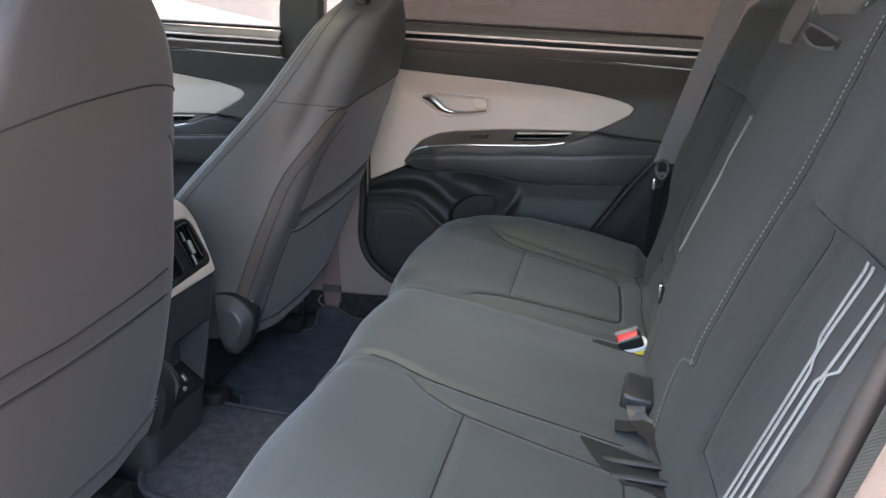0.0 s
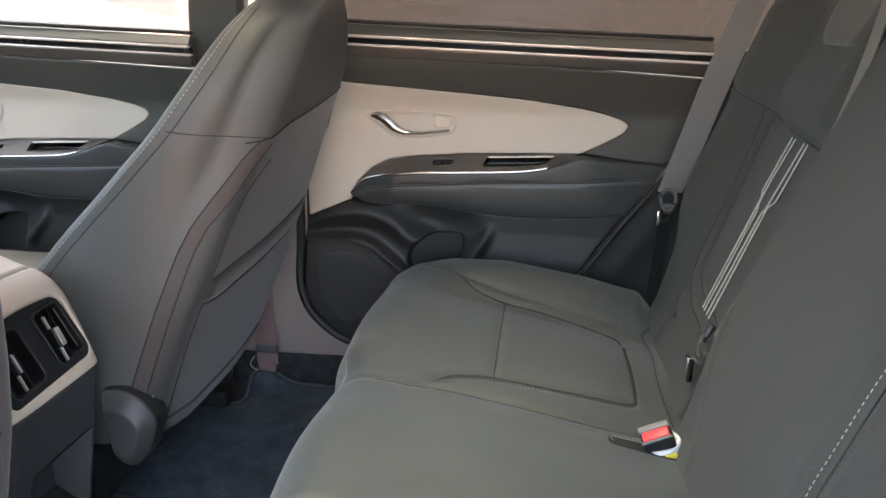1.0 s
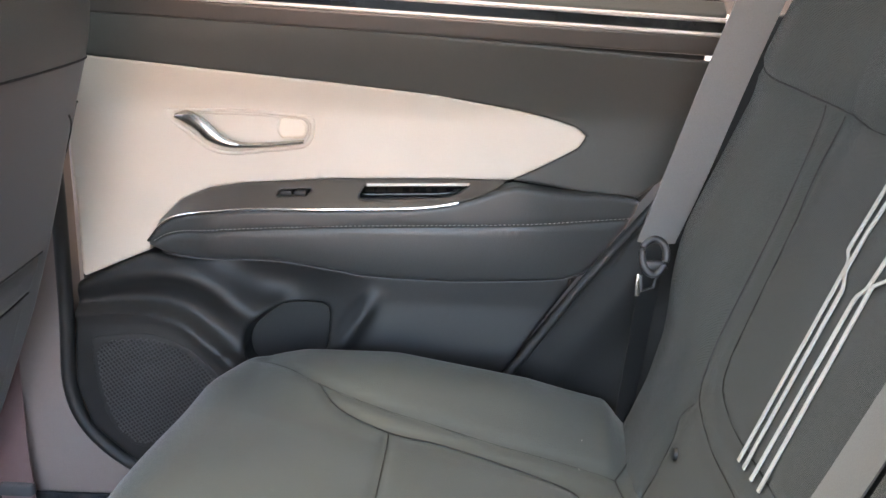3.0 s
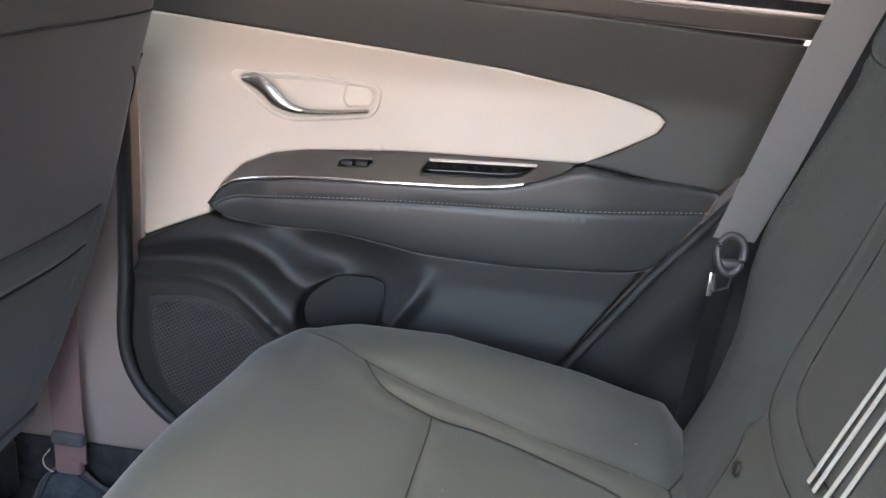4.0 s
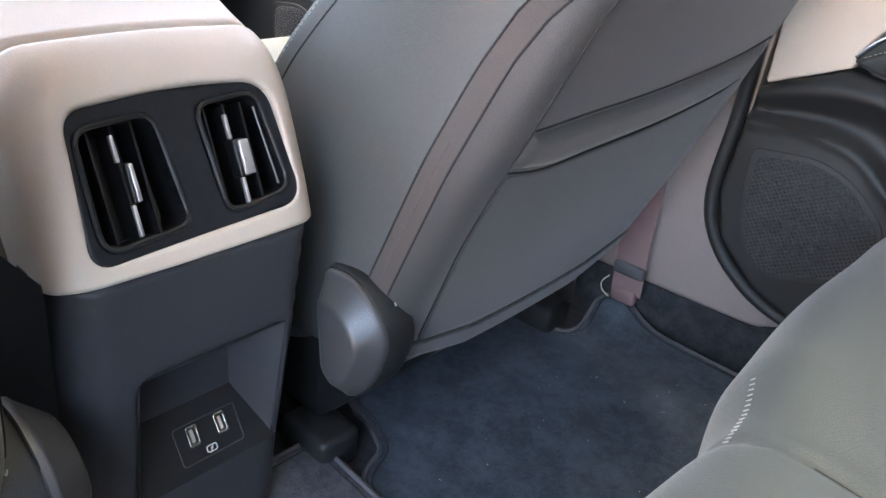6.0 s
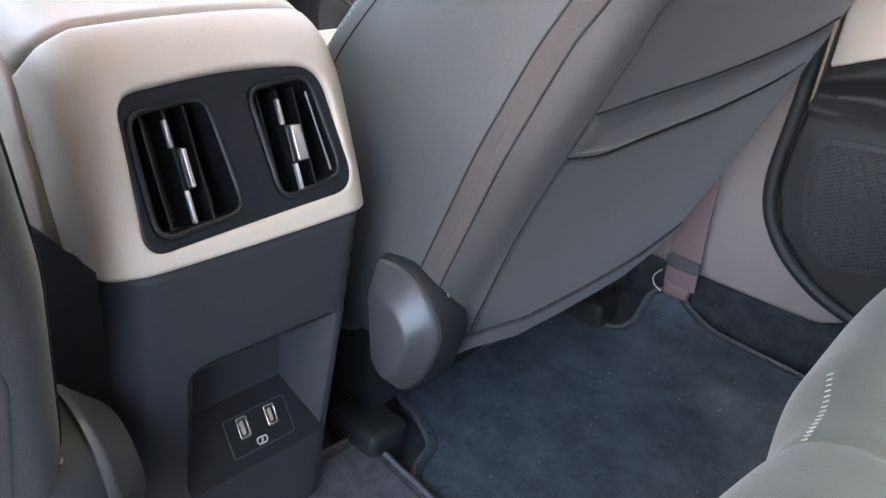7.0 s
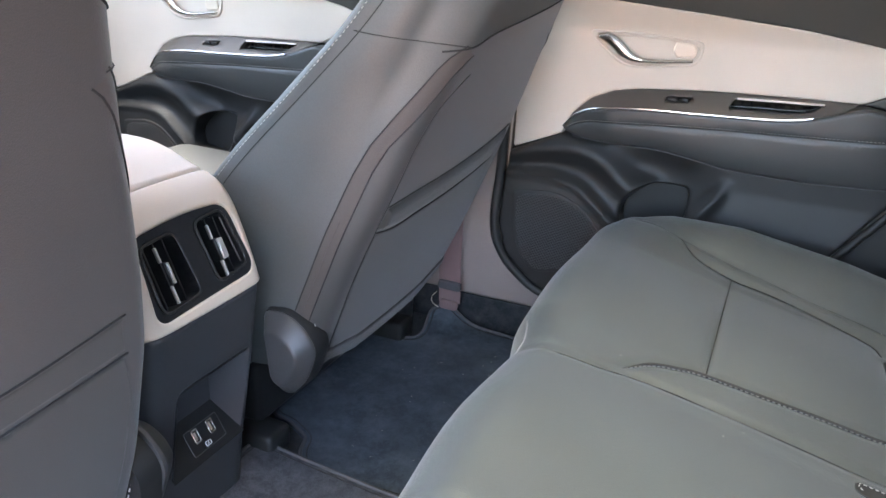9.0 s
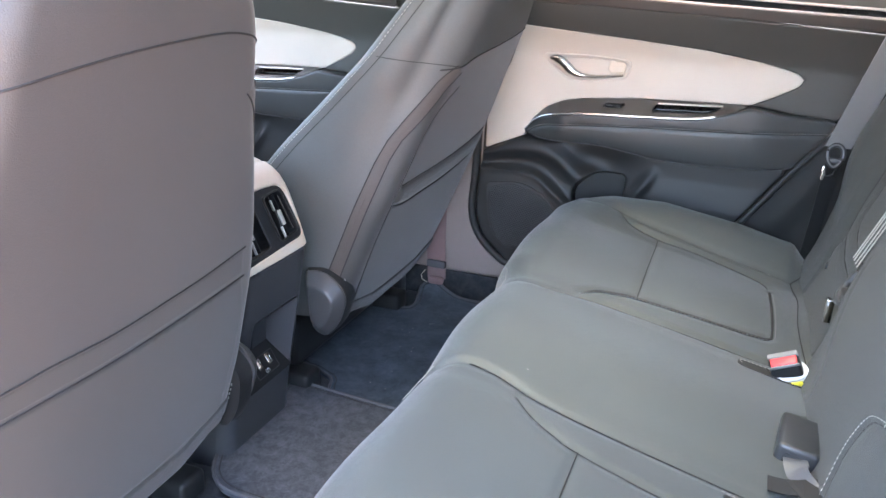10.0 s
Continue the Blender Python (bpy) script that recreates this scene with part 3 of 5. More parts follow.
    mouth = rounded([(-0.391, 0.5915), (-0.300, 0.5935), (-0.226, 0.5880), (-0.228, 0.567), (-0.238, 0.558), (-0.325, 0.5465), (-0.350, 0.552), (-0.392, 0.584)], [0.006, 0.03, 0.01, 0.01, 0.01, 0.018, 0.018, 0.007])
    frame_ = part("handle_bezel", pillow(bez, lambda u, v, h: (u + dx, door_y(v) - 0.0035 - h, v), 0.002, 0.006, 0.006, [mouth]), BEIGE, door, "beige frame round the door handle")

    def bowl(u, v, h):
        d = 0.030 * ramp01(away(np.array([[u, v]]), mouth, True)[0], 0.0, 0.018)
        return (u + dx, door_y(v) - 0.002 + d - h, v)
    part("handle_bowl", pillow([tuple(p) for p in mouth], bowl, 0.001, 0.002, 0.006), BEIGE, frame_, "beige hollow behind the handle")
    path = poly([(-0.388, 0.5875), (-0.372, 0.586), (-0.357, 0.578), (-0.343, 0.566), (-0.325, 0.5575), (-0.30, 0.5555), (-0.270, 0.5575), (-0.234, 0.5615)], 6)
    rows = []
    for i, p in enumerate(path):
        f = i / (len(path) - 1)
        w = knots(f, [(0, 0.0030), (0.12, 0.0085), (0.40, 0.0098), (0.55, 0.0062), (0.68, 0.0034), (1, 0.0026)])
        t = path[min(i + 1, len(path) - 1)] - path[max(i - 1, 0)]
        t = t / np.linalg.norm(t)
        nrm = np.array([-t[1], t[0]])
        for k in range(8):
            a = 2 * math.pi * k / 8
            q = p + nrm * w * math.cos(a)
            rows.append((q[0] + dx, door_y(q[1]) - 0.006 - 0.005 * math.sin(a) - 0.004 * math.sin(math.pi * f), q[1]))
    n = len(path)
    part("door_handle", mesh_of(rows, [(i * 8 + k, i * 8 + (k + 1) % 8, (i + 1) * 8 + (k + 1) % 8, (i + 1) * 8 + k) for i in range(n - 1) for k in range(8)]
                                + [tuple(range(8)), tuple((n - 1) * 8 + k for k in range(8))]), HANDLE, door, "satin chrome lever handle")
    part("lock_tab", pillow(rounded([(-0.264, 0.5895), (-0.236, 0.5885), (-0.229, 0.578), (-0.232, 0.5655), (-0.262, 0.5635), (-0.268, 0.574)], [0.003, 0.004, 0.008, 0.006, 0.003, 0.004]),
                            lambda u, v, h: (u + dx, door_y(v) - 0.003 - h, v), 0.004, 0.012, 0.006), HINGE_PALE, door, "pale satin lock tab")
    # body of the door behind the trim
    ring = [(fx - 0.004, 0.72), (0.245, 0.69), (0.205, 0.53), (0.012, 0.255), (-0.07, 0.14), (-0.13, 0.09), (-0.40, 0.09), (-0.47, 0.12), (-0.53, 0.18), (-0.545, 0.24), (-0.538, 0.35)]
    if fx < -0.6:
        ring = [(fx - 0.004, 0.72), (0.245, 0.69), (0.205, 0.53), (0.012, 0.255), (-0.07, 0.14), (-0.13, 0.09), (fx, 0.05)]
    part("door_body", pillow(ring, lambda u, v, h: (u + dx, max(1.515, door_y(v) + 0.016) - h, v), 0.004, 0.07, 0.03), RUBBER, door, "black door shell and seal")
    return door


far_door("door_rear_far", 0.0, -0.526, "closed rear car door with beige insert and chrome handle", True)
far_door("door_front_far", -0.955, -0.90, "closed front car door with beige insert and dark armrest", False)

# pillar and wheel arch trim
structure("b_pillar_lower", pillow([(-0.76, 0.072), (-0.56, 0.073), (-0.50, 0.074), (-0.44, 0.076), (-0.385, 0.104), (-0.46, 0.124), (-0.52, 0.172), (-0.545, 0.235), (-0.538, 0.35), (-0.535, 0.75), (-0.745, 0.80)],
                                   lambda u, v, h: (u, 1.468 + 0.012 * (v - 0.1) - h, v), 0.008, 0.03, 0.02), PILLAR, "brownish-grey moulded plastic pillar trim by the door")
structure("door_seal_front", tube(poly([(-0.36, 1.462, 0.094), (-0.40, 1.460, 0.106), (-0.46, 1.459, 0.128), (-0.515, 1.459, 0.176), (-0.538, 1.460, 0.238), (-0.534, 1.462, 0.345), (-0.531, 1.464, 0.50), (-0.531, 1.464, 0.68)], 6), 0.009, 8), RUBBER, "black rubber seal along the door's leading edge")
structure("sill_trim", pillow([(-0.76, 0.0), (-0.30, 0.0), (-0.30, 0.06), (-0.38, 0.10), (-0.44, 0.0765), (-0.50, 0.0745), (-0.56, 0.0735), (-0.76, 0.0725)],
                              lambda u, v, h: (u, 1.470 - h, v), 0.004, 0.02, 0.02), CARPET, "dark carpeted edge under the pillar trim")


def arch_y(u, v):
    return 1.478 - 0.10 * ramp01(u, 0.02, 0.40) - 0.008 * math.sin(46 * (u - 0.62 * v)) * ramp01(u, 0.03, 0.10)


structure("c_pillar_trim", pillow([(-0.08, 0.10), (0.016, 0.258), (0.108, 0.398), (0.205, 0.528), (0.245, 0.62), (0.25, 0.72), (0.56, 0.72), (0.50, 0.10)],
                                  lambda u, v, h: (u, arch_y(u, v) - h, v), 0.006, 0.02, 0.018), PLASTIC, "black moulded wheel arch trim behind the door")
structure("c_pillar_trim_near", pillow([(-0.08, 0.06), (0.016, 0.258), (0.105, 0.400), (0.181, 0.528), (0.200, 0.60), (0.225, 0.68), (0.26, 0.80), (0.60, 0.80), (0.60, 0.06)],
                                       lambda u, v, h: (u, 0.094 - 0.03 * ramp01(u, 0.12, 0.4) + h, v), 0.012, 0.03, 0.02), QUARTER, "brownish-grey trim of the open door's rear frame")
structure("door_seal_near", tube([(-0.085, 0.098, 0.06), (0.012, 0.098, 0.262), (0.100, 0.098, 0.404), (0.175, 0.098, 0.532), (0.193, 0.098, 0.605), (0.218, 0.098, 0.69), (0.25, 0.10, 0.80)], 0.007, 8), RUBBER, "black rubber seal of the open door")
structure("door_seal_strip", tube([(-0.02, 1.470, 0.205), (0.016, 1.470, 0.262), (0.108, 1.466, 0.402), (0.205, 1.456, 0.532), (0.243, 1.44, 0.61), (0.247, 1.425, 0.70)], 0.006, 8), RUBBER, "black rubber door seal")


# ---- front seats ----
def soft_knots(z, pts, w=0.03):
    """Like knots, with the bends eased over a few centimetres."""
    return sum(knots(z + d, pts) for d in np.linspace(-w, w, 9)) / 9


def seat_rear(z):
    return sum(-0.588 + 0.42 * (min(q, 0.69) - 0.206) + 0.22 * max(0, q - 0.69) for q in (z - 0.03, z - 0.015, z, z + 0.015, z + 0.03)) / 5


def seat_front(z):
    return soft_knots(z, [(0.12, -0.83), (0.30, -0.80), (0.40, -0.770), (0.464, -0.716), (0.551, -0.628), (0.631, -0.550), (0.707, -0.498), (0.76, -0.468), (0.80, -0.44)])


def half_front(z):
    return soft_knots(z, [(0.12, 0.215), (0.25, 0.228), (0.60, 0.228), (0.66, 0.220), (0.71, 0.200), (0.75, 0.168), (0.775, 0.135), (0.792, 0.095), (0.800, 0.05)], 0.012)


def half_rear(z):
    return soft_knots(z, [(0.12, 0.205), (0.20, 0.218), (0.26, 0.228), (0.38, 0.227), (0.45, 0.215), (0.52, 0.197), (0.577, 0.179), (0.62, 0.170), (0.68, 0.156), (0.73, 0.134), (0.77, 0.098), (0.792, 0.058), (0.80, 0.03)], 0.016)


@functools.lru_cache(None)
def section(z):
    """One half of the backrest's outline at a height: (sideways, lengthways) points from the rear middle to the front middle."""
    xr, xf, hr, hf = seat_rear(z), seat_front(z), half_rear(z), half_front(z)
    rc, rs, fc = 0.030 * min(1, hr / 0.15), 0.055 * min(1, hr / 0.15), 0.035 * min(1, hf / 0.2)
    bul = 0.010
    side = np.array([hf - hr, xf - xr])
    side /= np.linalg.norm(side)
    out = [np.array([v, xr + bul * (1 - (v / hr) ** 2)]) for v in np.linspace(0, hr - rc, 12)]
    a, b, c = out[-1], np.array([hr, xr + bul * 0.1]), np.array([hr, xr]) + side * rs
    out += [(1 - t) ** 2 * a + 2 * t * (1 - t) * b + t * t * c for t in np.linspace(0, 1, 13)[1:]]
    d = np.array([hf, xf]) - side * fc
    nrm = np.array([-side[1], side[0]])
    out += [c + (d - c) * t + nrm * 0.008 * 4 * t * (1 - t) for t in np.linspace(0, 1, 11)[1:]]
    e = np.array([hf - fc, xf])
    out += [(1 - t) ** 2 * d + 2 * t * (1 - t) * np.array([hf, xf]) + t * t * e for t in np.linspace(0, 1, 8)[1:]]
    out += [np.array([e[0] * (1 - t), xf + 0.03 * math.sin(math.pi * t / 2)]) for t in np.linspace(0, 1, 7)[1:]]
    return out


I_REAR, I_OUT, I_STRIP, I_FRONT = 11, 17, 22, 37
SEAT_Z = np.concatenate([np.linspace(0.165, 0.485, 42), np.arange(0.4875, 0.672, 0.0025), np.linspace(0.676, 0.80, 32)])
SEAT_SECTIONS = [section(z) for z in SEAT_Z]


def front_seat(name, yc, s, label, shoulder, mouth_low, mouth_high, upright=0.0):
    """A front seat seen from behind; s = 1 puts its inner side towards smaller y."""
    seat = thing(name, (-0.85, yc, 0.0), label, "car seat", "front seats")
    n = len(SEAT_SECTIONS[0])
    ringlen = 2 * n - 2

    def ring(i):
        sec = SEAT_SECTIONS[i]
        return [(p[1], yc + p[0], SEAT_Z[i]) for p in sec] + [(p[1], yc - p[0], SEAT_Z[i]) for p in sec[-2:0:-1]]
    rings = [ring(i) for i in range(len(SEAT_Z))]
    verts = [v for r in rings for v in r]
    faces_back, faces_side = [], []
    for i in range(len(rings) - 1):
        for k in range(ringlen):
            f = (i * ringlen + k, i * ringlen + (k + 1) % ringlen, (i + 1) * ringlen + (k + 1) % ringlen, (i + 1) * ringlen + k)
            kk = min(k, ringlen - 1 - k)
            edge_k, on_top = I_STRIP, False
            if not upright and kk < I_STRIP:
                v = SEAT_SECTIONS[i][kk][0] * (1 if k == kk else -1)
                on_top = SEAT_Z[i] > np.interp(v, [q[0] for q in shoulder], [q[1] for q in shoulder]) - 0.0012
                if k != kk:
                    edge_k = knots(SEAT_Z[i], [(0.46, 22.0), (0.485, 21.0), (0.50, 20.6), (0.536, 18.6), (0.586, 15.9), (0.610, 12.3)])
            (faces_back if kk < edge_k and not on_top else faces_side).append(f)
    cap = len(rings) - 1
    faces_side.append(tuple(cap * ringlen + k for k in range(ringlen)))
    faces_side.append(tuple(range(ringlen)))

    def sub(faces):
        used = sorted({i for f in faces for i in f})
        m = {v: k for k, v in enumerate(used)}
        return mesh_of([verts[i] for i in used], [tuple(m[i] for i in f) for f in faces])
    back = part("backrest", sub(faces_side), BOLSTER, seat, "grey leatherette backrest sides and top")
    shell = part("back_panel", sub(faces_back), BACKCLOTH, seat, "dark grey cloth rear face of the backrest")

    def rear(v, z, h=0.0):
        """A point on the rear face; v sideways from the seat's middle, minus on the inner side."""
        sec = section(z)[:I_STRIP - 2]
        x = float(np.interp(abs(v), [q[0] for q in sec], [q[1] for q in sec]))
        return (x + h * 0.92, yc + s * v, z - 0.39 * h)

    def edge_at(k, z, sg, proud):
        """A point on the rounded rear edge; k counts along the outline of that height."""
        sec = section(z)
        q = [float(np.interp(k, range(len(sec)), [p[a] for p in sec])) for a in (0, 1)]
        return (q[1] + proud, yc + sg * s * (q[0] + proud * 0.5), z)
    for sg in (-1,) if upright else (-1, 1):
        outer, inner_, band = [], [], []
        for f in np.linspace(0, 1, 56):
            zl, zr = 0.262 + (0.616 - 0.262) * f, 0.250 + (0.604 - 0.250) * f
            kl = knots(zl, [(0.26, 22.3), (0.40, 22.5), (0.464, 22.5), (0.50, 22.1), (0.538, 20.6), (0.59, 18.0), (0.605, 16.6), (0.616, 14.0)])
            kr = knots(zr, [(0.25, 19.2), (0.40, 19.6), (0.47, 19.8), (0.50, 19.2), (0.534, 16.8), (0.582, 14.0), (0.604, 10.6)])
            outer.append(edge_at(kl, zl, sg, 0.0006))
            inner_.append(edge_at(kr, zr, sg, 0.0006))
            band += [edge_at(kl + (kr - kl) * a, zl + (zr - zl) * a, sg, 0.0012 if 0 < a < 1 else 0.0004) for a in (0.0, 0.33, 0.67, 1.0)]
        for line in (outer, inner_):
            part("seam", tube(line, 0.0009, 6), THREAD, shell)
        m = len(band) // 4
        part("piping", mesh_of(band, [(4 * i + k, 4 * i + k + 1, 4 * i + k + 5, 4 * i + k + 4) for i in range(m - 1) for k in range(3)]), BAND, shell, "brown-grey twill band along the edge")
        part("cord", tube([tuple(np.array(a) * 0.55 + np.array(b) * 0.45 + (0.0012, 0, 0)) for a, b in zip(outer, inner_)][:24], 0.0011, 6), BAND, shell, "pale cord down the twill band")
    for sg in (-1, 1):
        edge = [(SEAT_SECTIONS[i][I_FRONT - 2][1], yc + sg * s * (SEAT_SECTIONS[i][I_FRONT - 2][0] + 0.0008), SEAT_Z[i]) for i in range(len(SEAT_Z)) if 0.33 < SEAT_Z[i] < 0.785]
        part("stitching", stitches(edge, 0.0040, 0.0028, 0.0005), WHITE_THREAD, back, "pale twin stitching")
        edge = [(SEAT_SECTIONS[i][I_FRONT - 4][1], yc + sg * s * (SEAT_SECTIONS[i][I_FRONT - 4][0] + 0.0002), SEAT_Z[i]) for i in range(len(SEAT_Z)) if 0.33 < SEAT_Z[i] < 0.785]
        part("seam", tube(edge, 0.0007, 5), THREAD, back)
    line = poly(shoulder, 8)
    part("seam", tube([rear(v, z, 0.0004) for v, z in line], 0.0012, 6), THREAD, shell)
    iz = int(np.argmin(abs(SEAT_Z - 0.620)))
    part("seam", tube([(q[1], yc - s * (q[0] + 0.0003), SEAT_Z[iz] + 0.010 * (k - I_STRIP) / 14) for k, q in enumerate(SEAT_SECTIONS[iz]) if I_REAR + 1 < k < I_FRONT - 3], 0.0007, 5), THREAD, back)

    # map pocket: a flap lying on the rear face, with a rolled band as its mouth
    flap = [(-0.182, 0.190), (-0.05, 0.180), (0.10, 0.182), (0.17, 0.192), (0.183, 0.30)] + [(v, z - 0.002) for v, z in mouth_low[::-1]] + [(-0.2, 0.33), (-0.194, 0.26)]
    part("map_pocket", pillow(flap, lambda u, v, h: rear(u, v, 0.0005 + h), 0.004, 0.008, 0.016,
                              bulge=lambda u, v: 0.003 * math.sin(math.pi * min(1, max(0, (v - 0.18) / 0.22))) * max(0, 1 - (u / 0.20) ** 2)), INSERT, seat, "dark cloth map pocket")
    low_line, high_line = poly(mouth_low, 5), poly(mouth_high, 5)
    lip = [tuple(q) for q in low_line] + [tuple(q) for q in high_line[::-1]]
    part("pocket_band", pillow(lip, lambda u, v, h: rear(u, v, (0.0004 if upright else 0.002) + h), 0.004 if upright else 0.014, 0.014, 0.006, bulge=lambda u, v: 0.0 if upright else 0.004), INSERT, seat, "rolled cloth band at the pocket's mouth")
    for line, h in ((high_line, 0.001), (low_line, 0.0012)):
        part("seam", tube([rear(v, z + (0.001 if line is high_line else -0.001), h) for v, z in line], 0.0010, 6), THREAD, shell)
    inner = poly([(-0.184, 0.200), (-0.188, 0.216), (-0.198, 0.291), (-0.200, 0.334), (-0.1975, 0.387), (-0.193, 0.425), (-0.188, 0.464), (-0.181, 0.505), (-0.163, 0.548), (-0.124, 0.580)], 6)
    if not upright:
        part("seam", tube([rear(v, z, 0.0004) for v, z in inner], 0.0008, 6), THREAD, shell)
    low = [(-0.218, 0.205), (-0.214, 0.182), (-0.10, 0.150), (0.10, 0.150), (0.21, 0.182), (0.212, 0.20), (0.1, 0.182), (-0.1, 0.180)]
    part("lower_skirt", pillow(low, lambda u, v, h: rear(u, v, 0.003 + h), 0.004, 0.010, 0.014), INSERT, seat, "dark brownish cloth skirt under the backrest")
    part("stitching", stitches([rear(v, z, 0.003) for v, z in ((-0.222, 0.255), (-0.214, 0.235), (-0.205, 0.21), (-0.203, 0.195))], 0.004, 0.003, 0.0009), WHITE_THREAD, shell)

    # headrest on two posts
    for dv in (-0.07, 0.07):
        part("headrest_post", tube([(-0.405, yc + dv, 0.78), (-0.385, yc + dv, 0.86), (-0.37, yc + dv, 0.93)], 0.006, 12), STEEL, seat, "chrome headrest post")
        part("post_collar", spin([(0, 0.013), (0.006, 0.014), (0.010, 0.010), (0.0101, 0.007)], (-0.404, yc + dv, 0.792), (-0.398, yc + dv, 0.83), 16), PLASTIC, seat, "black plastic post collar")
    part("headrest", block((-0.46, yc - 0.135, 0.865), (-0.34, yc + 0.135, 1.03), 0.045, 5), BOLSTER, seat)

    # recliner cover on the inner side, cushion and runner
    cover = rounded([(-0.652, 0.268), (-0.618, 0.273), (-0.588, 0.258), (-0.567, 0.228), (-0.585, 0.172), (-0.614, 0.142), (-0.640, 0.156)], [0.01, 0.02, 0.025, 0.035, 0.03, 0.02, 0.02], 6)
    yi = yc - s * 0.228
    mid = np.mean(cover, axis=0)

    def cap(rows):
        """Rings of the cover's outline, each shrunk about its middle and set out sideways."""
        verts = [(mid[0] + (q[0] - mid[0]) * k, yi - s * off, mid[1] + (q[1] - mid[1]) * k) for k, off in rows for q in cover]
        m = len(cover)
        return mesh_of(verts, [(i * m + k, i * m + (k + 1) % m, (i + 1) * m + (k + 1) % m, (i + 1) * m + k) for i in range(len(rows) - 1) for k in range(m)]
                       + [tuple(range(m)), tuple((len(rows) - 1) * m + k for k in range(m))])
    hinge = part("recliner_base", cap([(0.98, -0.02), (1.0, -0.012), (1.0, 0.006), (0.97, 0.010)]), PLASTIC, seat, "black plastic recliner base")
    part("recliner_cover", cap([(0.95, 0.009), (0.95, 0.012), (0.93, 0.0148), (0.89, 0.0165), (0.64, 0.0325), (0.59, 0.0345), (0.50, 0.035)]), HINGE, hinge, "grey satin plastic recliner cap")
    part("cushion", block((-1.22, yc - 0.235, 0.13), (-0.70, yc + 0.235, 0.315), 0.045, 5), BOLSTER, seat, "grey front seat cushion")
    part("seat_base", block((-1.18, yc - 0.20, 0.04), (-0.70, yc + 0.20, 0.14), 0.01), PLASTIC, seat)
    for sg in (-1, 1):
        y0 = yc + sg * 0.20
        part("runner", block((-1.15, y0 - 0.018, 0.001), (-0.70, y0 + 0.018, 0.036), 0.006, 3), PLASTIC, seat)
        part("runner_cap", block((-0.735, y0 - 0.026, 0.001), (-0.662, y0 + 0.026, 0.046), 0.010, 3), PLASTIC, seat, "black plastic runner end cap")
    if upright:
        turn = Matrix.Translation((-0.588, 0, 0.19)) @ Matrix.Rotation(radians(-upright), 4, "Y") @ Matrix.Translation((0.588, 0, -0.19))
        for ob in seat.children_recursive:
            if ob.name.split(".")[0] not in ("cushion", "seat_base", "runner", "runner_cap", "recliner_cover"):
                ob.data.transform(turn)
    return seat


front_seat("passenger_seat", 1.157, 1, "dark grey front seat with a cloth map pocket behind",
           [(-0.176, 0.610), (-0.14, 0.615), (-0.10, 0.627), (-0.011, 0.639), (0.10, 0.652), (0.168, 0.662)],
           [(-0.197, 0.389), (-0.152, 0.383), (-0.093, 0.388), (-0.006, 0.393), (0.08, 0.400), (0.126, 0.405), (0.168, 0.414)],
           [(-0.191, 0.4215), (-0.129, 0.4275), (-0.056, 0.432), (0.039, 0.440), (0.10, 0.446), (0.143, 0.452), (0.172, 0.457)])
front_seat("driver_seat", 2 * MID - 1.157, -1, "dark grey driver's seat with a cloth map pocket behind",
           [(-0.165, 0.653), (-0.12, 0.664), (-0.06, 0.666), (0.053, 0.658), (0.156, 0.643), (0.170, 0.640)],
           [(-0.186, 0.384), (-0.106, 0.380), (-0.047, 0.377), (0.035, 0.374), (0.10, 0.374), (0.153, 0.374), (0.175, 0.374)],
           [(-0.180, 0.421), (-0.097, 0.412), (-0.04, 0.408), (0.035, 0.403), (0.103, 0.404), (0.15, 0.402), (0.175, 0.402)], 9.5)


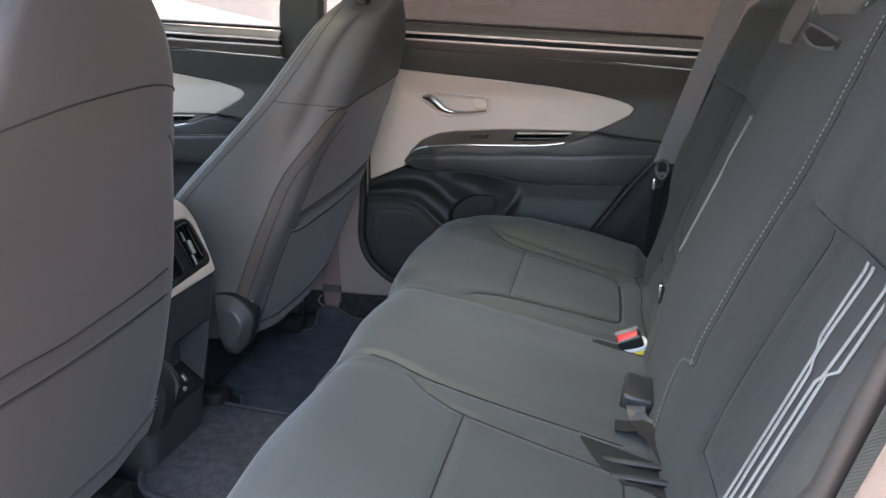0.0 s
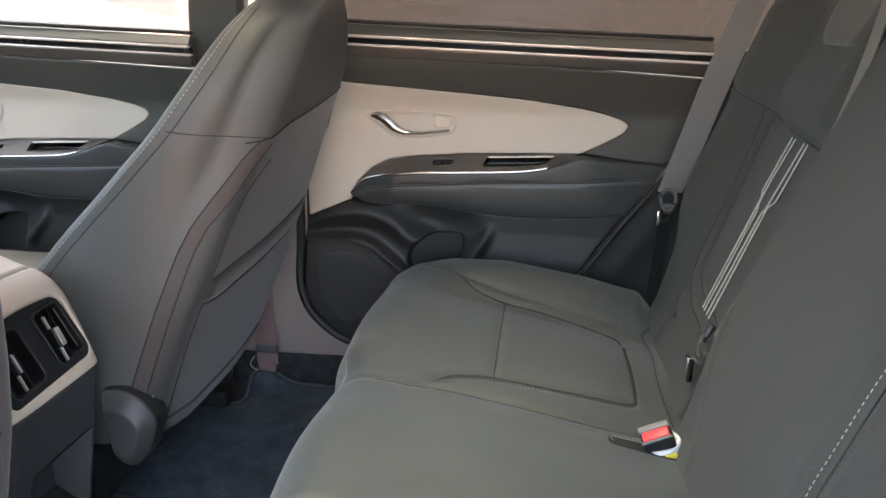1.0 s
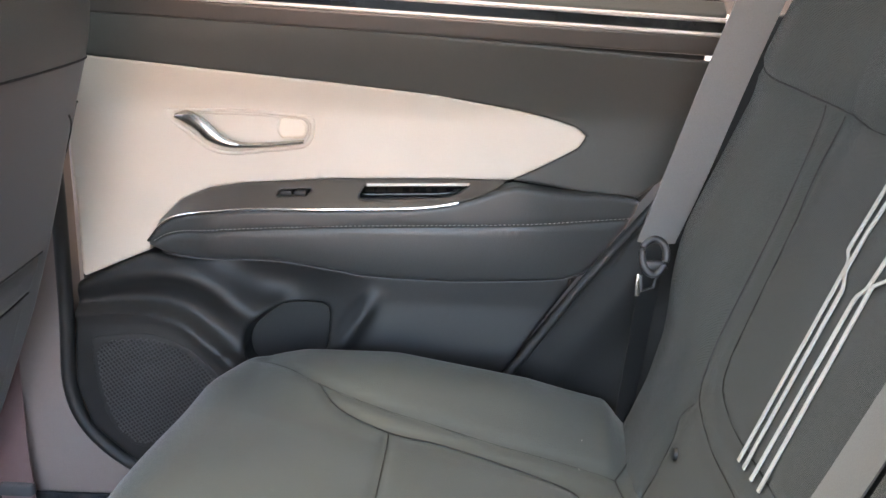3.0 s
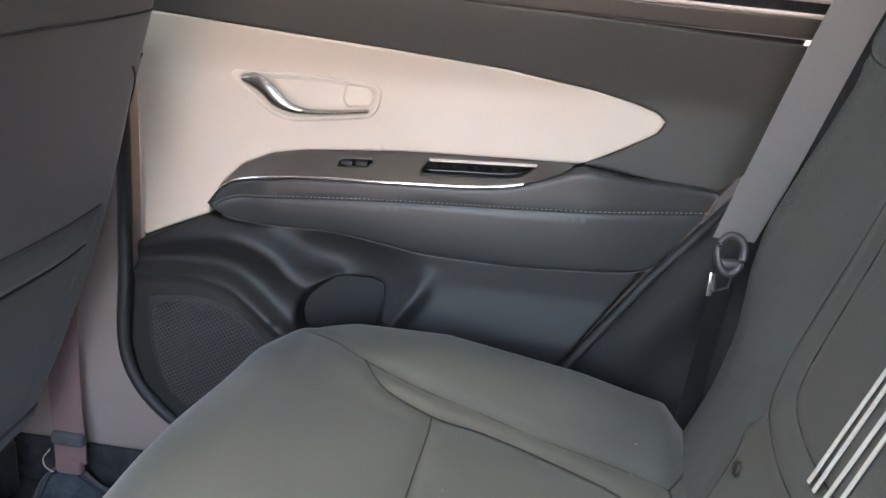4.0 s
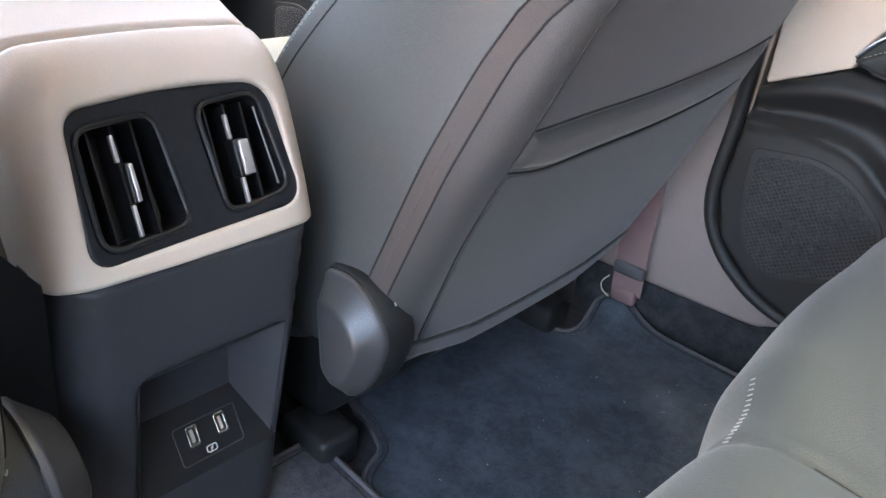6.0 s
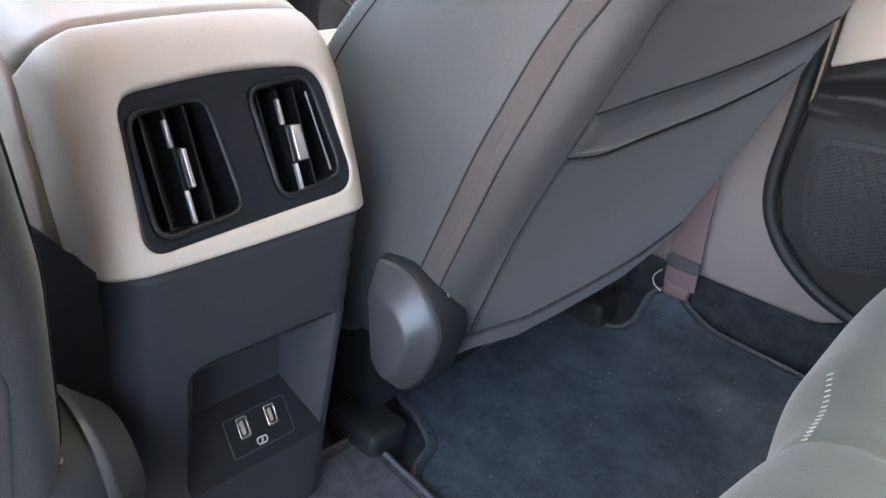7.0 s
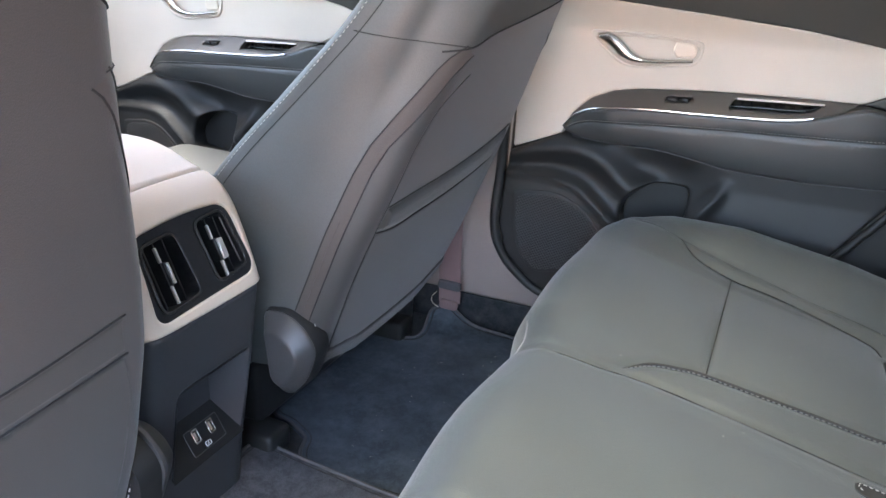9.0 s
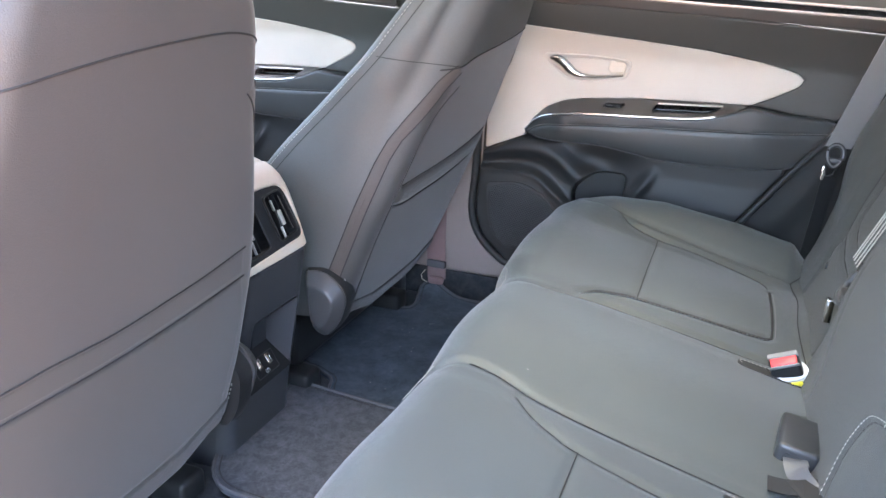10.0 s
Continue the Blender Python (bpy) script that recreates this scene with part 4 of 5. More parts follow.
# ---- centre console ----
def console():
    con = thing("center_console", (-0.85, MID, 0.0), "beige and black centre console with two rear air vents", "console")

    def face_x(z):
        return knots(z, [(0.0, -0.668), (0.10, -0.655), (0.24, -0.630), (0.33, -0.616), (0.36, -0.621), (0.42, -0.647)])

    # beige hood: a bent sheet with rolled sides, carried round the rear end and over the lid
    prof = even(poly([(-0.614, 0.335), (-0.622, 0.362), (-0.634, 0.395), (-0.648, 0.428), (-0.664, 0.4495), (-0.682, 0.461), (-0.703, 0.467), (-0.75, 0.483), (-0.80, 0.487), (-0.86, 0.480), (-0.94, 0.452), (-1.06, 0.400)], 8), 0.004)
    tan = np.gradient(prof, axis=0)
    tan /= np.linalg.norm(tan, axis=1)[:, None]
    arc = np.concatenate([[0], np.cumsum(np.linalg.norm(np.diff(prof, axis=0), axis=1))])

    def wrap(u, w, h, flat=0.071, rad=0.027):
        """u across the hood and down its sides, w along its bent profile."""
        x, z = np.interp(w, arc, prof[:, 0]), np.interp(w, arc, prof[:, 1])
        tx, tz = np.interp(w, arc, tan[:, 0]), np.interp(w, arc, tan[:, 1])
        ln = math.hypot(tx, tz)
        nx, nz = tz / ln, -tx / ln
        au, sg = abs(u), 1 if u > 0 else -1
        wide = 0.010 * ramp01(w, 0.16, 0.35)
        if au < flat:
            side, down, ns, nd = au, 0.0, 0.0, 1.0
        elif au < flat + rad * math.pi / 2:
            t = (au - flat) / rad
            side, down, ns, nd = flat + rad * math.sin(t), rad * (1 - math.cos(t)), math.sin(t), math.cos(t)
        else:
            side, down, ns, nd = flat + rad, rad + au - flat - rad * math.pi / 2, 1.0, 0.0
        side *= 1 + wide / 0.098
        crown = 0.004 * max(0, 1 - (au / 0.09) ** 2)
        k = crown - down + h * nd
        return (x + nx * k, MID + sg * (side + h * ns), z + nz * k)
    wl = float(np.interp(0.690, -prof[:, 0], arc))
    end = float(arc[-1])

    def along(z):
        return float(np.interp(z, prof[:, 1][:60], arc[:60]))
    ring = rounded([(-0.0785, 0.3455), (0.0805, 0.3515), (0.0715, 0.4345), (0.0, 0.4385), (-0.0715, 0.4335)], [0.016, 0.020, 0.020, 0.07, 0.014], 8)
    mouth = [(p[0] * 0.985, along(0.392 + (p[1] - 0.392) * 0.985)) for p in ring]
    reach = 0.165
    seam_w = [(-reach, wl + 0.060), (-0.125, wl + 0.022), (-0.105, wl + 0.008), (-0.085, wl), (0.085, wl), (0.105, wl + 0.008), (0.125, wl + 0.022), (reach, wl + 0.060)]
    part("hood", pillow([(-reach, 0), (reach, 0)] + [(u, w - 0.0018) for u, w in seam_w[::-1]], wrap, 0.003, 0.010, 0.008, [mouth]), BEIGE, con, "smooth beige console hood")
    part("armrest_lid", pillow([(u, w + 0.0018) for u, w in seam_w[1:-1]] + [(0.150, wl + 0.05), (0.150, end), (-0.150, end), (-0.150, wl + 0.05)], wrap, 0.006, 0.02, 0.010), BEIGE, con, "padded beige armrest lid")
    part("lid_gap", pillow([(-0.112, wl - 0.008), (0.112, wl - 0.008), (0.112, wl + 0.02), (-0.112, wl + 0.02)], lambda u, w, h: wrap(u, w, h - 0.009), 0.001, 0.002, 0.006), RUBBER, con)
    flank = [(-0.698, 0.296), (-0.706, 0.34), (-0.712, 0.374), (-0.722, 0.425), (-0.745, 0.455), (-0.90, 0.432), (-1.06, 0.365), (-1.06, 0.27), (-0.76, 0.283)]
    for sgn in (-1, 1):
        part("side_panel", pillow(flank[::-1], lambda u, v, h: (u, MID + sgn * (0.1015 + 0.02 * ramp01(-u, 0.70, 1.0) + h), v), 0.004, 0.012, 0.02), BEIGE, con, "beige side panel of the console")

    # vent panel
    def on(u, v, h):
        return (-0.621 - 0.44 * (v - 0.36) + 0.91 * h, MID + u, v + 0.40 * h)
    mouths = [rounded([(-0.0685, 0.3535), (-0.0095, 0.3575), (-0.0165, 0.4250), (-0.0665, 0.4215)], [0.012, 0.010, 0.012, 0.010], 7),
              rounded([(0.0185, 0.3575), (0.0700, 0.3625), (0.0605, 0.4275), (0.0135, 0.4245)], [0.010, 0.012, 0.012, 0.010], 7)]
    panel = part("vent_panel", pillow(ring, on, 0.003, 0.010, 0.006, mouths), DUSTY, con, "black vent surround with dust marks")
    for c, cu, ring_ in zip((-0.0415, 0.0375), (-0.0385, 0.0420), mouths):
        vent = part("air_vent", pillow([tuple(p) for p in ring_], lambda u, v, h: on(u, v, h - 0.038), 0.003, 0.003, 0.008), VENT, con, "black air vent")
        wall = even(ring_, 0.005, True)
        wall = np.vstack([wall, wall[:1]])
        part("vent_duct", sheet(lambda i, k: on(wall[int(i)][0], wall[int(i)][1], k), range(len(wall)), [0.001, -0.01, -0.038]), VENT, vent)
        part("vent_rim", tube([on(p[0], p[1], 0.0008) for p in wall], 0.0018, 6), PLASTIC, vent)
        for dv in (-0.0145, 0.0, 0.0135):
            part("slat", mesh_of(*slat(on, c + dv)), VENT, vent)
        for lo, hi, du in ((0.358, 0.3765, 0.0), (0.401, 0.4165, -0.002)):
            part("bright_fin", block((-0.002, -0.0012, 0), (0.0022, 0.0012, (hi - lo) * 1.08), 0.0006, 2, fin(on, c + du, lo)), SILVER, vent, "silver fin edge")
        wide = 0.0040 if c > 0 else 0.0016
        knob = part("slider_knob", block((-0.010, -0.0060 if c > 0 else -0.0022, 0), (0.002, 0.0030 if c > 0 else 0.0022, 0.026), 0.0016, 3, fin(on, cu, 0.3765)), VENT, vent, "black slider knob with a silver front")
        part("knob_trim", block((0.0005, -wide, 0.001), (0.0042, wide, 0.025), 0.0010, 2, fin(on, cu + 0.001, 0.3765)), SILVER, vent)
    # Reflection inside the right vent, modelled as a thin satin cord.
    part("inner_glint", tube([on(0.0655 - 0.10 * (z - 0.37), z, -0.006) for z in np.linspace(0.367, 0.418, 8)], 0.0011, 6), SATIN, panel)

    # dark body with the socket niche
    hw0 = 0.0985
    ring = [(-hw0, 0.333), (-hw0 + 0.006, 0.01), (hw0 - 0.006, 0.01), (hw0, 0.333)]
    niche = rounded([(-0.050, 0.118), (0.073, 0.118), (0.070, 0.244), (-0.050, 0.244)], [0.006, 0.006, 0.004, 0.012])
    part("body", pillow(ring, lambda u, v, h: (face_x(v) + h - 0.03 * max(0, (abs(u) - 0.075) / 0.02) ** 2, MID + u, v), 0.006, 0.012, 0.011, [niche]), NAVY, con, "black grained plastic console body")
    for sgn in (-1, 1):
        sv = []
        for z in np.linspace(0.0, 0.335, 18):
            for d, w in ((0.022, 0.0), (0.06, 0.003), (0.30, 0.02), (0.52, 0.022)):
                sv.append((face_x(z) - d, MID + sgn * (hw0 - 0.006 * (1 - z / 0.333) + w), z))
        part("body_side", mesh_of(sv, [(4 * i + j, 4 * i + j + 1, 4 * i + 4 + j + 1, 4 * i + 4 + j) for i in range(17) for j in range(3)]), NAVY, con)
    # niche walls, back and sloping floor
    part("niche_top", sheet(lambda a, b: (face_x(0.244) - b * 0.050, MID + a, 0.244 - b * 0.006), [-0.050, 0.070], [0.0, 1.0]), NAVY, con)
    part("niche_back", sheet(lambda a, b: (-0.680, MID + a, b), [-0.052, 0.052], [0.165, 0.246]), NAVY, con)
    part("niche_floor", sheet(lambda a, b: (-0.680 + (0.165 - b) * 0.62, MID + a, b), [-0.052, 0.074], [0.114, 0.166]), PLASTIC, con)
    for u, flare in ((-0.0505, 0.0), (0.0715, 0.022)):
        part("niche_side", mesh_of([(face_x(0.118), MID + u, 0.116), (face_x(0.245), MID + u, 0.246), (-0.681, MID + u - flare, 0.246), (-0.681, MID + u - flare, 0.164)], [(0, 1, 2, 3)]), NAVY, con, "grained flank of the socket niche")

    def plate(u, v, h):
        """On the sloping niche floor: u sideways, v up along the slope."""
        return Vector((-0.6525 - 0.53 * v + 0.85 * h, MID + u, 0.1205 + 0.85 * v + 0.53 * h))
    p = part("socket_panel", pillow(rounded([(-0.010, 0.003), (0.047, 0.003), (0.047, 0.0355), (-0.010, 0.0355)], 0.003), plate, 0.0012, 0.003, 0.008), PLASTIC, con, "black panel with two sockets and a charging mark")
    edge = rounded([(-0.010, 0.003), (0.047, 0.003), (0.047, 0.0355), (-0.010, 0.0355)], 0.003)
    part("panel_rim", tube([plate(q[0], q[1], -0.0004) for q in np.vstack([edge, edge[:1]])], 0.0009, 5), HINGE, p)
    for u in (0.005, 0.031):
        hole = rounded([(u - 0.0032, 0.0180), (u + 0.0032, 0.0180), (u + 0.0032, 0.0310), (u - 0.0032, 0.0310)], 0.001)
        sock = part("usb_socket", pillow(rounded([(u - 0.0054, 0.0150), (u + 0.0054, 0.0150), (u + 0.0054, 0.0340), (u - 0.0054, 0.0340)], 0.0025), lambda a, b, h: plate(a, b, h + 0.002), 0.0008, 0.003, 0.004, [hole]), HANDLE, p, "pale metal socket frame")
        part("socket_tongue", pillow([(u - 0.0020, 0.019), (u + 0.0010, 0.019), (u + 0.0010, 0.030), (u - 0.0020, 0.030)], lambda a, b, h: plate(a, b, h + 0.0012), 0.0004, 0.002, 0.003), HINGE_PALE, sock)
    icon = rounded([(0.0125, 0.0055), (0.0215, 0.0055), (0.0215, 0.0110), (0.0125, 0.0110)], 0.0024)
    part("charging_mark", tube([plate(q[0], q[1], 0.0004) for q in np.vstack([icon, icon[:1]])], 0.0006, 5), WRAP, p, "pale charging mark")
    part("charging_bolt", tube([plate(0.0185, 0.0102, 0.0004), plate(0.0160, 0.0080, 0.0004), plate(0.0180, 0.0085, 0.0004), plate(0.0155, 0.0063, 0.0004)], 0.0005, 5), WRAP, p)
    return con


def slat(on, c):
    a = [on(c - 0.0008, 0.357, -0.006), on(c + 0.0008, 0.357, -0.006), on(c + 0.0008, 0.422, -0.006), on(c - 0.0008, 0.422, -0.006)]
    b = [on(c - 0.0008, 0.357, -0.030), on(c + 0.0008, 0.357, -0.030), on(c + 0.0008, 0.422, -0.030), on(c - 0.0008, 0.422, -0.030)]
    return a + b, [(0, 1, 2, 3), (7, 6, 5, 4), (0, 4, 5, 1), (1, 5, 6, 2), (2, 6, 7, 3), (3, 7, 4, 0)]


def fin(on, c, z):
    p = Vector(on(c, z, -0.004))
    return Matrix.Translation(p) @ Matrix.Rotation(-math.atan(0.44), 4, "Y")


console()


# ---- rear bench ----
CUSHION = poly([(-0.27, 0.045), (-0.305, 0.10), (-0.325, 0.18), (-0.325, 0.245), (-0.312, 0.284), (-0.292, 0.305), (-0.262, 0.3135), (-0.20, 0.303), (-0.10, 0.2815), (0.0, 0.2595), (0.10, 0.238), (0.20, 0.222), (0.27, 0.214)], 14)
CUSHION = even(CUSHION, 0.006)
Y0, Y1 = 2 * MID - 1.425, 1.425


def mirror(line):
    return [(x, 2 * MID - y) for x, y in line]


PIPED = poly([(-0.190, 0.952), (-0.165, 0.978), (-0.135, 0.995), (-0.105, 1.006), (0.0, 1.021), (0.075, 1.029), (0.094, 1.036), (0.0985, 1.055), (0.099, 1.13), (0.0965, 1.225)], 6)
OUTER = poly([(-0.262, 1.385), (-0.23, 1.357), (-0.189, 1.333), (-0.125, 1.315), (-0.06, 1.309), (0.01, 1.303), (0.08, 1.301), (0.133, 1.296)], 6)
LOWER = poly([(-0.189, 1.333), (-0.16, 1.304), (-0.107, 1.289), (-0.054, 1.289), (0.01, 1.283), (0.08, 1.270), (0.094, 1.245)], 6)
CROSS = [(-0.106, 1.004), (-0.107, 1.289)]
TUNNEL = poly([(-0.316, 0.938), (-0.27, 0.925), (-0.22, 0.928), (-0.16, 0.944), (-0.05, 0.952), (0.055, 0.955), (0.10, 0.957)], 6)
REARLINE = poly([(0.146, 1.00), (0.139, 1.12), (0.144, 1.24), (0.133, 1.296)], 6)
REARARM = [(0.133, 1.296), (0.145, 1.314), (0.157, 1.338), (0.168, 1.375)]
SEAMS = [PIPED, OUTER, LOWER, CROSS, TUNNEL, REARLINE, REARARM]
SEAMS = SEAMS + [mirror(l) for l in SEAMS]


def bench_z(x, y):
    """How far the cushion swells over its plain profile."""
    v = abs(y - MID)
    side = knots(x, [(-0.31, 0.0), (-0.26, 0.008), (-0.22, 0.026), (-0.12, 0.049), (0.03, 0.057), (0.125, 0.053), (0.165, 0.018), (0.20, 0.0)])
    h = side * ramp01(v, 0.475, 0.595)
    h -= (0.065 + side) * ramp01(v, 0.604, 0.645) ** 1.6
    h += 0.012 * math.exp(-((v - 0.0) / 0.11) ** 2)
    h -= 0.003 * math.exp(-((v - 0.155) / 0.022) ** 2)
    h += 0.007 * math.exp(-((v - 0.36) / 0.11) ** 2) * (1 + 0.3 * math.sin(18 * x))
    return h


def bench_surface():
    ys = np.arange(Y0, Y1 + 1e-6, 0.006)
    P = CUSHION
    t = np.gradient(P, axis=0)
    t /= np.linalg.norm(t, axis=1)[:, None]
    nrm = np.stack([-t[:, 1], t[:, 0]], 1)
    flat = np.array([(p[0], y) for p in P for y in ys])
    g = np.zeros(len(flat))
    for s in SEAMS:
        g = np.maximum(g, np.exp(-(away(flat, s) / 0.006) ** 2))
    g = g.reshape(len(P), len(ys))
    verts = []
    for i, p in enumerate(P):
        top = ramp01(p[1] if i < 60 else 1, 0.16, 0.29)
        for j, y in enumerate(ys):
            h = bench_z(p[0], y) * (0.3 + 0.7 * top) - 0.0040 * g[i, j] * top
            h += 0.015 * ramp01(y, 0.955, 1.03) * (1 - ramp01(y, 1.33, 1.42)) * (1 - ramp01(p[0], -0.305, -0.255)) * ramp01(p[1], 0.10, 0.26)
            verts.append((p[0] + nrm[i][0] * h, y, p[1] + nrm[i][1] * h))
    m = len(ys)
    return mesh_of(verts, [(i * m + j, i * m + j + 1, (i + 1) * m + j + 1, (i + 1) * m + j) for i in range(len(P) - 1) for j in range(m - 1)])


TOPS = CUSHION[int(np.argmax(CUSHION[:, 1])) - 8:]


def on_bench(x, y, h=0.0):
    z = float(np.interp(x, TOPS[:, 0], TOPS[:, 1])) + bench_z(x, y)
    return (x, y, z + h)


bench = thing("rear_bench", (-0.05, MID, 0.0), "long dark grey rear seat cushion with sewn panels", "car seat")
part("cushion", bench_surface(), FABRIC, bench, "dark olive-grey woven seat cushion", sharp=False)
part("seam", tube([on_bench(x, y, -0.0026) for x, y in even(np.array(mirror(PIPED)), 0.006)], 0.0006, 5), THREAD, bench)
for line in (PIPED,):
    line = even(np.array(line), 0.004)
    part("piping", tube([on_bench(x, y, -0.0018 - 0.004 * max(0, 1 - k / 9)) for k, (x, y) in enumerate(line)], 0.0022, 7), THREAD, bench, "black piping round the seat panel")
    t = np.gradient(line, axis=0)
    t /= np.linalg.norm(t, axis=1)[:, None]
    sgn = 1 if line[0][1] > MID else -1
    off = line + np.stack([t[:, 1], -t[:, 0]], 1) * 0.005 * sgn
    part("stitching", stitches([on_bench(x, y, 0.0) for x, y in off], 0.0035, 0.0025, 0.0007), WEBBING, bench)
for line in (OUTER, LOWER, CROSS, TUNNEL, REARLINE, REARARM):
    for l in (line, mirror(line)):
        l = even(np.array(l), 0.006)
        l = l[l[:, 0] > -0.262]
        thin = line is OUTER or (line is TUNNEL and l[0][1] > MID)
        part("seam", tube([on_bench(x, y, -0.0032 if thin else -0.0023) for x, y in l], 0.0005 if thin else 0.0009, 5), THREAD, bench)
for sg in (1, -1):
    ticks = []
    for k in range(15):
        out = 0.015 * ramp01(0.926 + 0.0052 * k, 0.955, 1.03) if sg > 0 else 0.0
        a = Vector((-0.3035 - 0.0004 * k - 0.8 * out, MID + sg * (0.139 + 0.0052 * k), 0.2985 - 0.0003 * k + 0.6 * out))
        ticks.append(tube([a, a + Vector((-0.0027, sg * 0.001, -0.0035))], 0.00045, 5))
    part("edge_stitching", join(*ticks), WHITE_THREAD, bench, "pale stitching on the front edge")
part("seat_box", block((-0.26, 0.16, 0.002), (0.32, 1.41, 0.20), 0.01), CARPET, bench)


# ---- rear backrests ----
def back_x(z):
    return 0.204 + 0.386 * (z - 0.359)


def back_far(y, z):
    low = ramp01(z, 0.27, 0.46)
    d = knots(y, [(1.008, -0.035), (1.014, -0.012), (1.026, 0.0), (1.260, 0.0), (1.279, 0.003), (1.310, 0.025), (1.342, 0.035), (1.374, 0.033), (1.396, 0.014), (1.406, -0.012), (1.4135, -0.045)])
    if y > 1.27:
        d = d * (0.35 + 0.65 * low) if d > 0 else d
    d += 0.029 * ramp01(y, 1.295, 1.365) * (1 - ramp01(y, 1.392, 1.4135)) * ramp01(z, 0.37, 0.52)
    up = 0.012 * ramp01(z, 0.605 + 0.16 * max(0, y - 1.2), 0.66 + 0.16 * max(0, y - 1.2)) * ramp01(y, 1.06, 1.10) * (1 - ramp01(y, 1.36, 1.41))
    return d + up - 0.06 * ramp01(z, 0.78, 0.84) ** 2


def back_wide(y, z):
    v = y + 0.012 * ramp01(y, 0.85, 0.98)
    d = knots(v, [(0.150, -0.045), (0.156, -0.01), (0.166, 0.02), (0.19, 0.040), (0.235, 0.042), (0.285, 0.030), (0.312, 0.004), (0.33, 0.0), (0.44, 0.0), (0.47, 0.004),
                  (0.56, 0.028), (0.600, 0.042), (0.625, 0.048), (0.66, 0.050), (0.79, 0.052), (0.88, 0.050), (0.925, 0.048), (0.955, 0.046), (0.980, 0.036), (0.994, 0.014), (1.001, -0.035)])
    low = ramp01(z, 0.24, 0.42)
    d = d * (0.45 + 0.55 * low) if d > 0 else d
    up = 0.024 * ramp01(z, 0.56, 0.63) * ramp01(v, 0.18, 0.24) * (1 - ramp01(v, 0.48, 0.60))
    return d + up - 0.06 * ramp01(z, 0.78, 0.84) ** 2


def stripes(y_mid, z_top, z_bot, surf, parent, flip):
    """Four sewn silver lines with a jog half way up."""
    for pts in ([(0.031, 1.0), (0.033, 0.695), (0.023, 0.664), (0.013, 0.0)], [(0.016, 1.0), (0.022, 0.757), (0.021, 0.641), (0.011, 0.598), (0.001, 0.0)],
                [(-0.023, 1.0), (-0.016, 0.629), (-0.009, 0.595), (-0.016, 0.0)], [(-0.037, 1.0), (-0.036, 0.687), (-0.020, 0.641), (-0.032, 0.0)]):
        line = even(np.array([(y_mid + flip * p, z_bot + f * (z_top - z_bot)) for p, f in pts]), 0.005)
        left, right = [], []
        for y, z in line:
            for row, w in ((left, -0.0020), (right, 0.0020)):
                row.append((back_x(z) - surf(y + w, z) - 0.0015, y + w, z))
        n = len(left)
        bm = mesh_of(left + right, [(i, i + 1, n + i + 1, n + i) for i in range(n - 1)])
        bmesh.ops.solidify(bm, geom=list(bm.faces), thickness=0.0012)
        part("stripe", bm, STRIPE, parent, "sewn silver stripe")


def backrest(name, y0, y1, surf, seams, label):
    back = thing(name, (0.30, (y0 + y1) / 2, 0.20), label, "seat backrest")
    ys = np.arange(y0, y1 + 1e-6, 0.005)
    zs = np.concatenate([np.arange(0.185, 0.78, 0.006), np.arange(0.78, 0.842, 0.004)])
    flat = np.array([(y, z) for y in ys for z in zs])
    g = np.zeros(len(flat))
    for s in seams:
        g = np.maximum(g, np.exp(-(away(flat, s) / 0.0045) ** 2))
    verts = [(back_x(z) - surf(y, z) + 0.004 * g[k], y, z) for k, (y, z) in enumerate(flat)]
    n = len(zs)
    faces = [(i * n + j, i * n + j + 1, (i + 1) * n + j + 1, (i + 1) * n + j) for i in range(len(ys) - 1) for j in range(n - 1)]
    part("upholstery", mesh_of(verts, faces), TWILL, back, "dark olive-grey woven backrest cover", sharp=False)
    for s in seams:
        s = even(np.array(s), 0.006)
        part("seam", tube([(back_x(z) - surf(y, z) + 0.0032, y, z) for y, z in s], 0.0008, 5), THREAD, back)
    part("back_board", pillow([(y0 + 0.012, 0.19), (y1 - 0.012, 0.19), (y1 - 0.012, 0.83), (y0 + 0.012, 0.83)], lambda u, v, h: (back_x(v) + 0.10 + h, u, v), 0.006, 0.06, 0.05), CARPET, back)
    return back


FAR_SEAMS = [poly([(1.395, 0.678), (1.34, 0.655), (1.262, 0.624), (1.20, 0.618), (1.12, 0.612), (1.016, 0.606)], 6),
             poly([(1.285, 0.628), (1.283, 0.57), (1.275, 0.504), (1.267, 0.435), (1.260, 0.394), (1.242, 0.372), (1.187, 0.360), (1.112, 0.358), (1.016, 0.352)], 6),
             poly([(1.302, 0.636), (1.297, 0.584), (1.292, 0.520), (1.289, 0.452), (1.286, 0.387), (1.272, 0.348), (1.21, 0.331), (1.14, 0.327), (1.03, 0.320)], 6),
             poly([(1.276, 0.344), (1.286, 0.323), (1.280, 0.30), (1.276, 0.25), (1.28, 0.19)], 6)]
far_back = backrest("folding_rear_seat", 1.0085, 1.4135, back_far, FAR_SEAMS, "narrow dark grey folding backrest with silver stripes")
stripes(1.140, 0.611, 0.352, back_far, far_back, 1)
part("bolt_cap", spin([(0, 0.007), (0.003, 0.006), (0.0035, 0.002)], (back_x(0.298) - back_far(1.255, 0.298) - 0.001, 1.255, 0.298), (0.1, 1.255, 0.31), 12), PLASTIC, far_back)

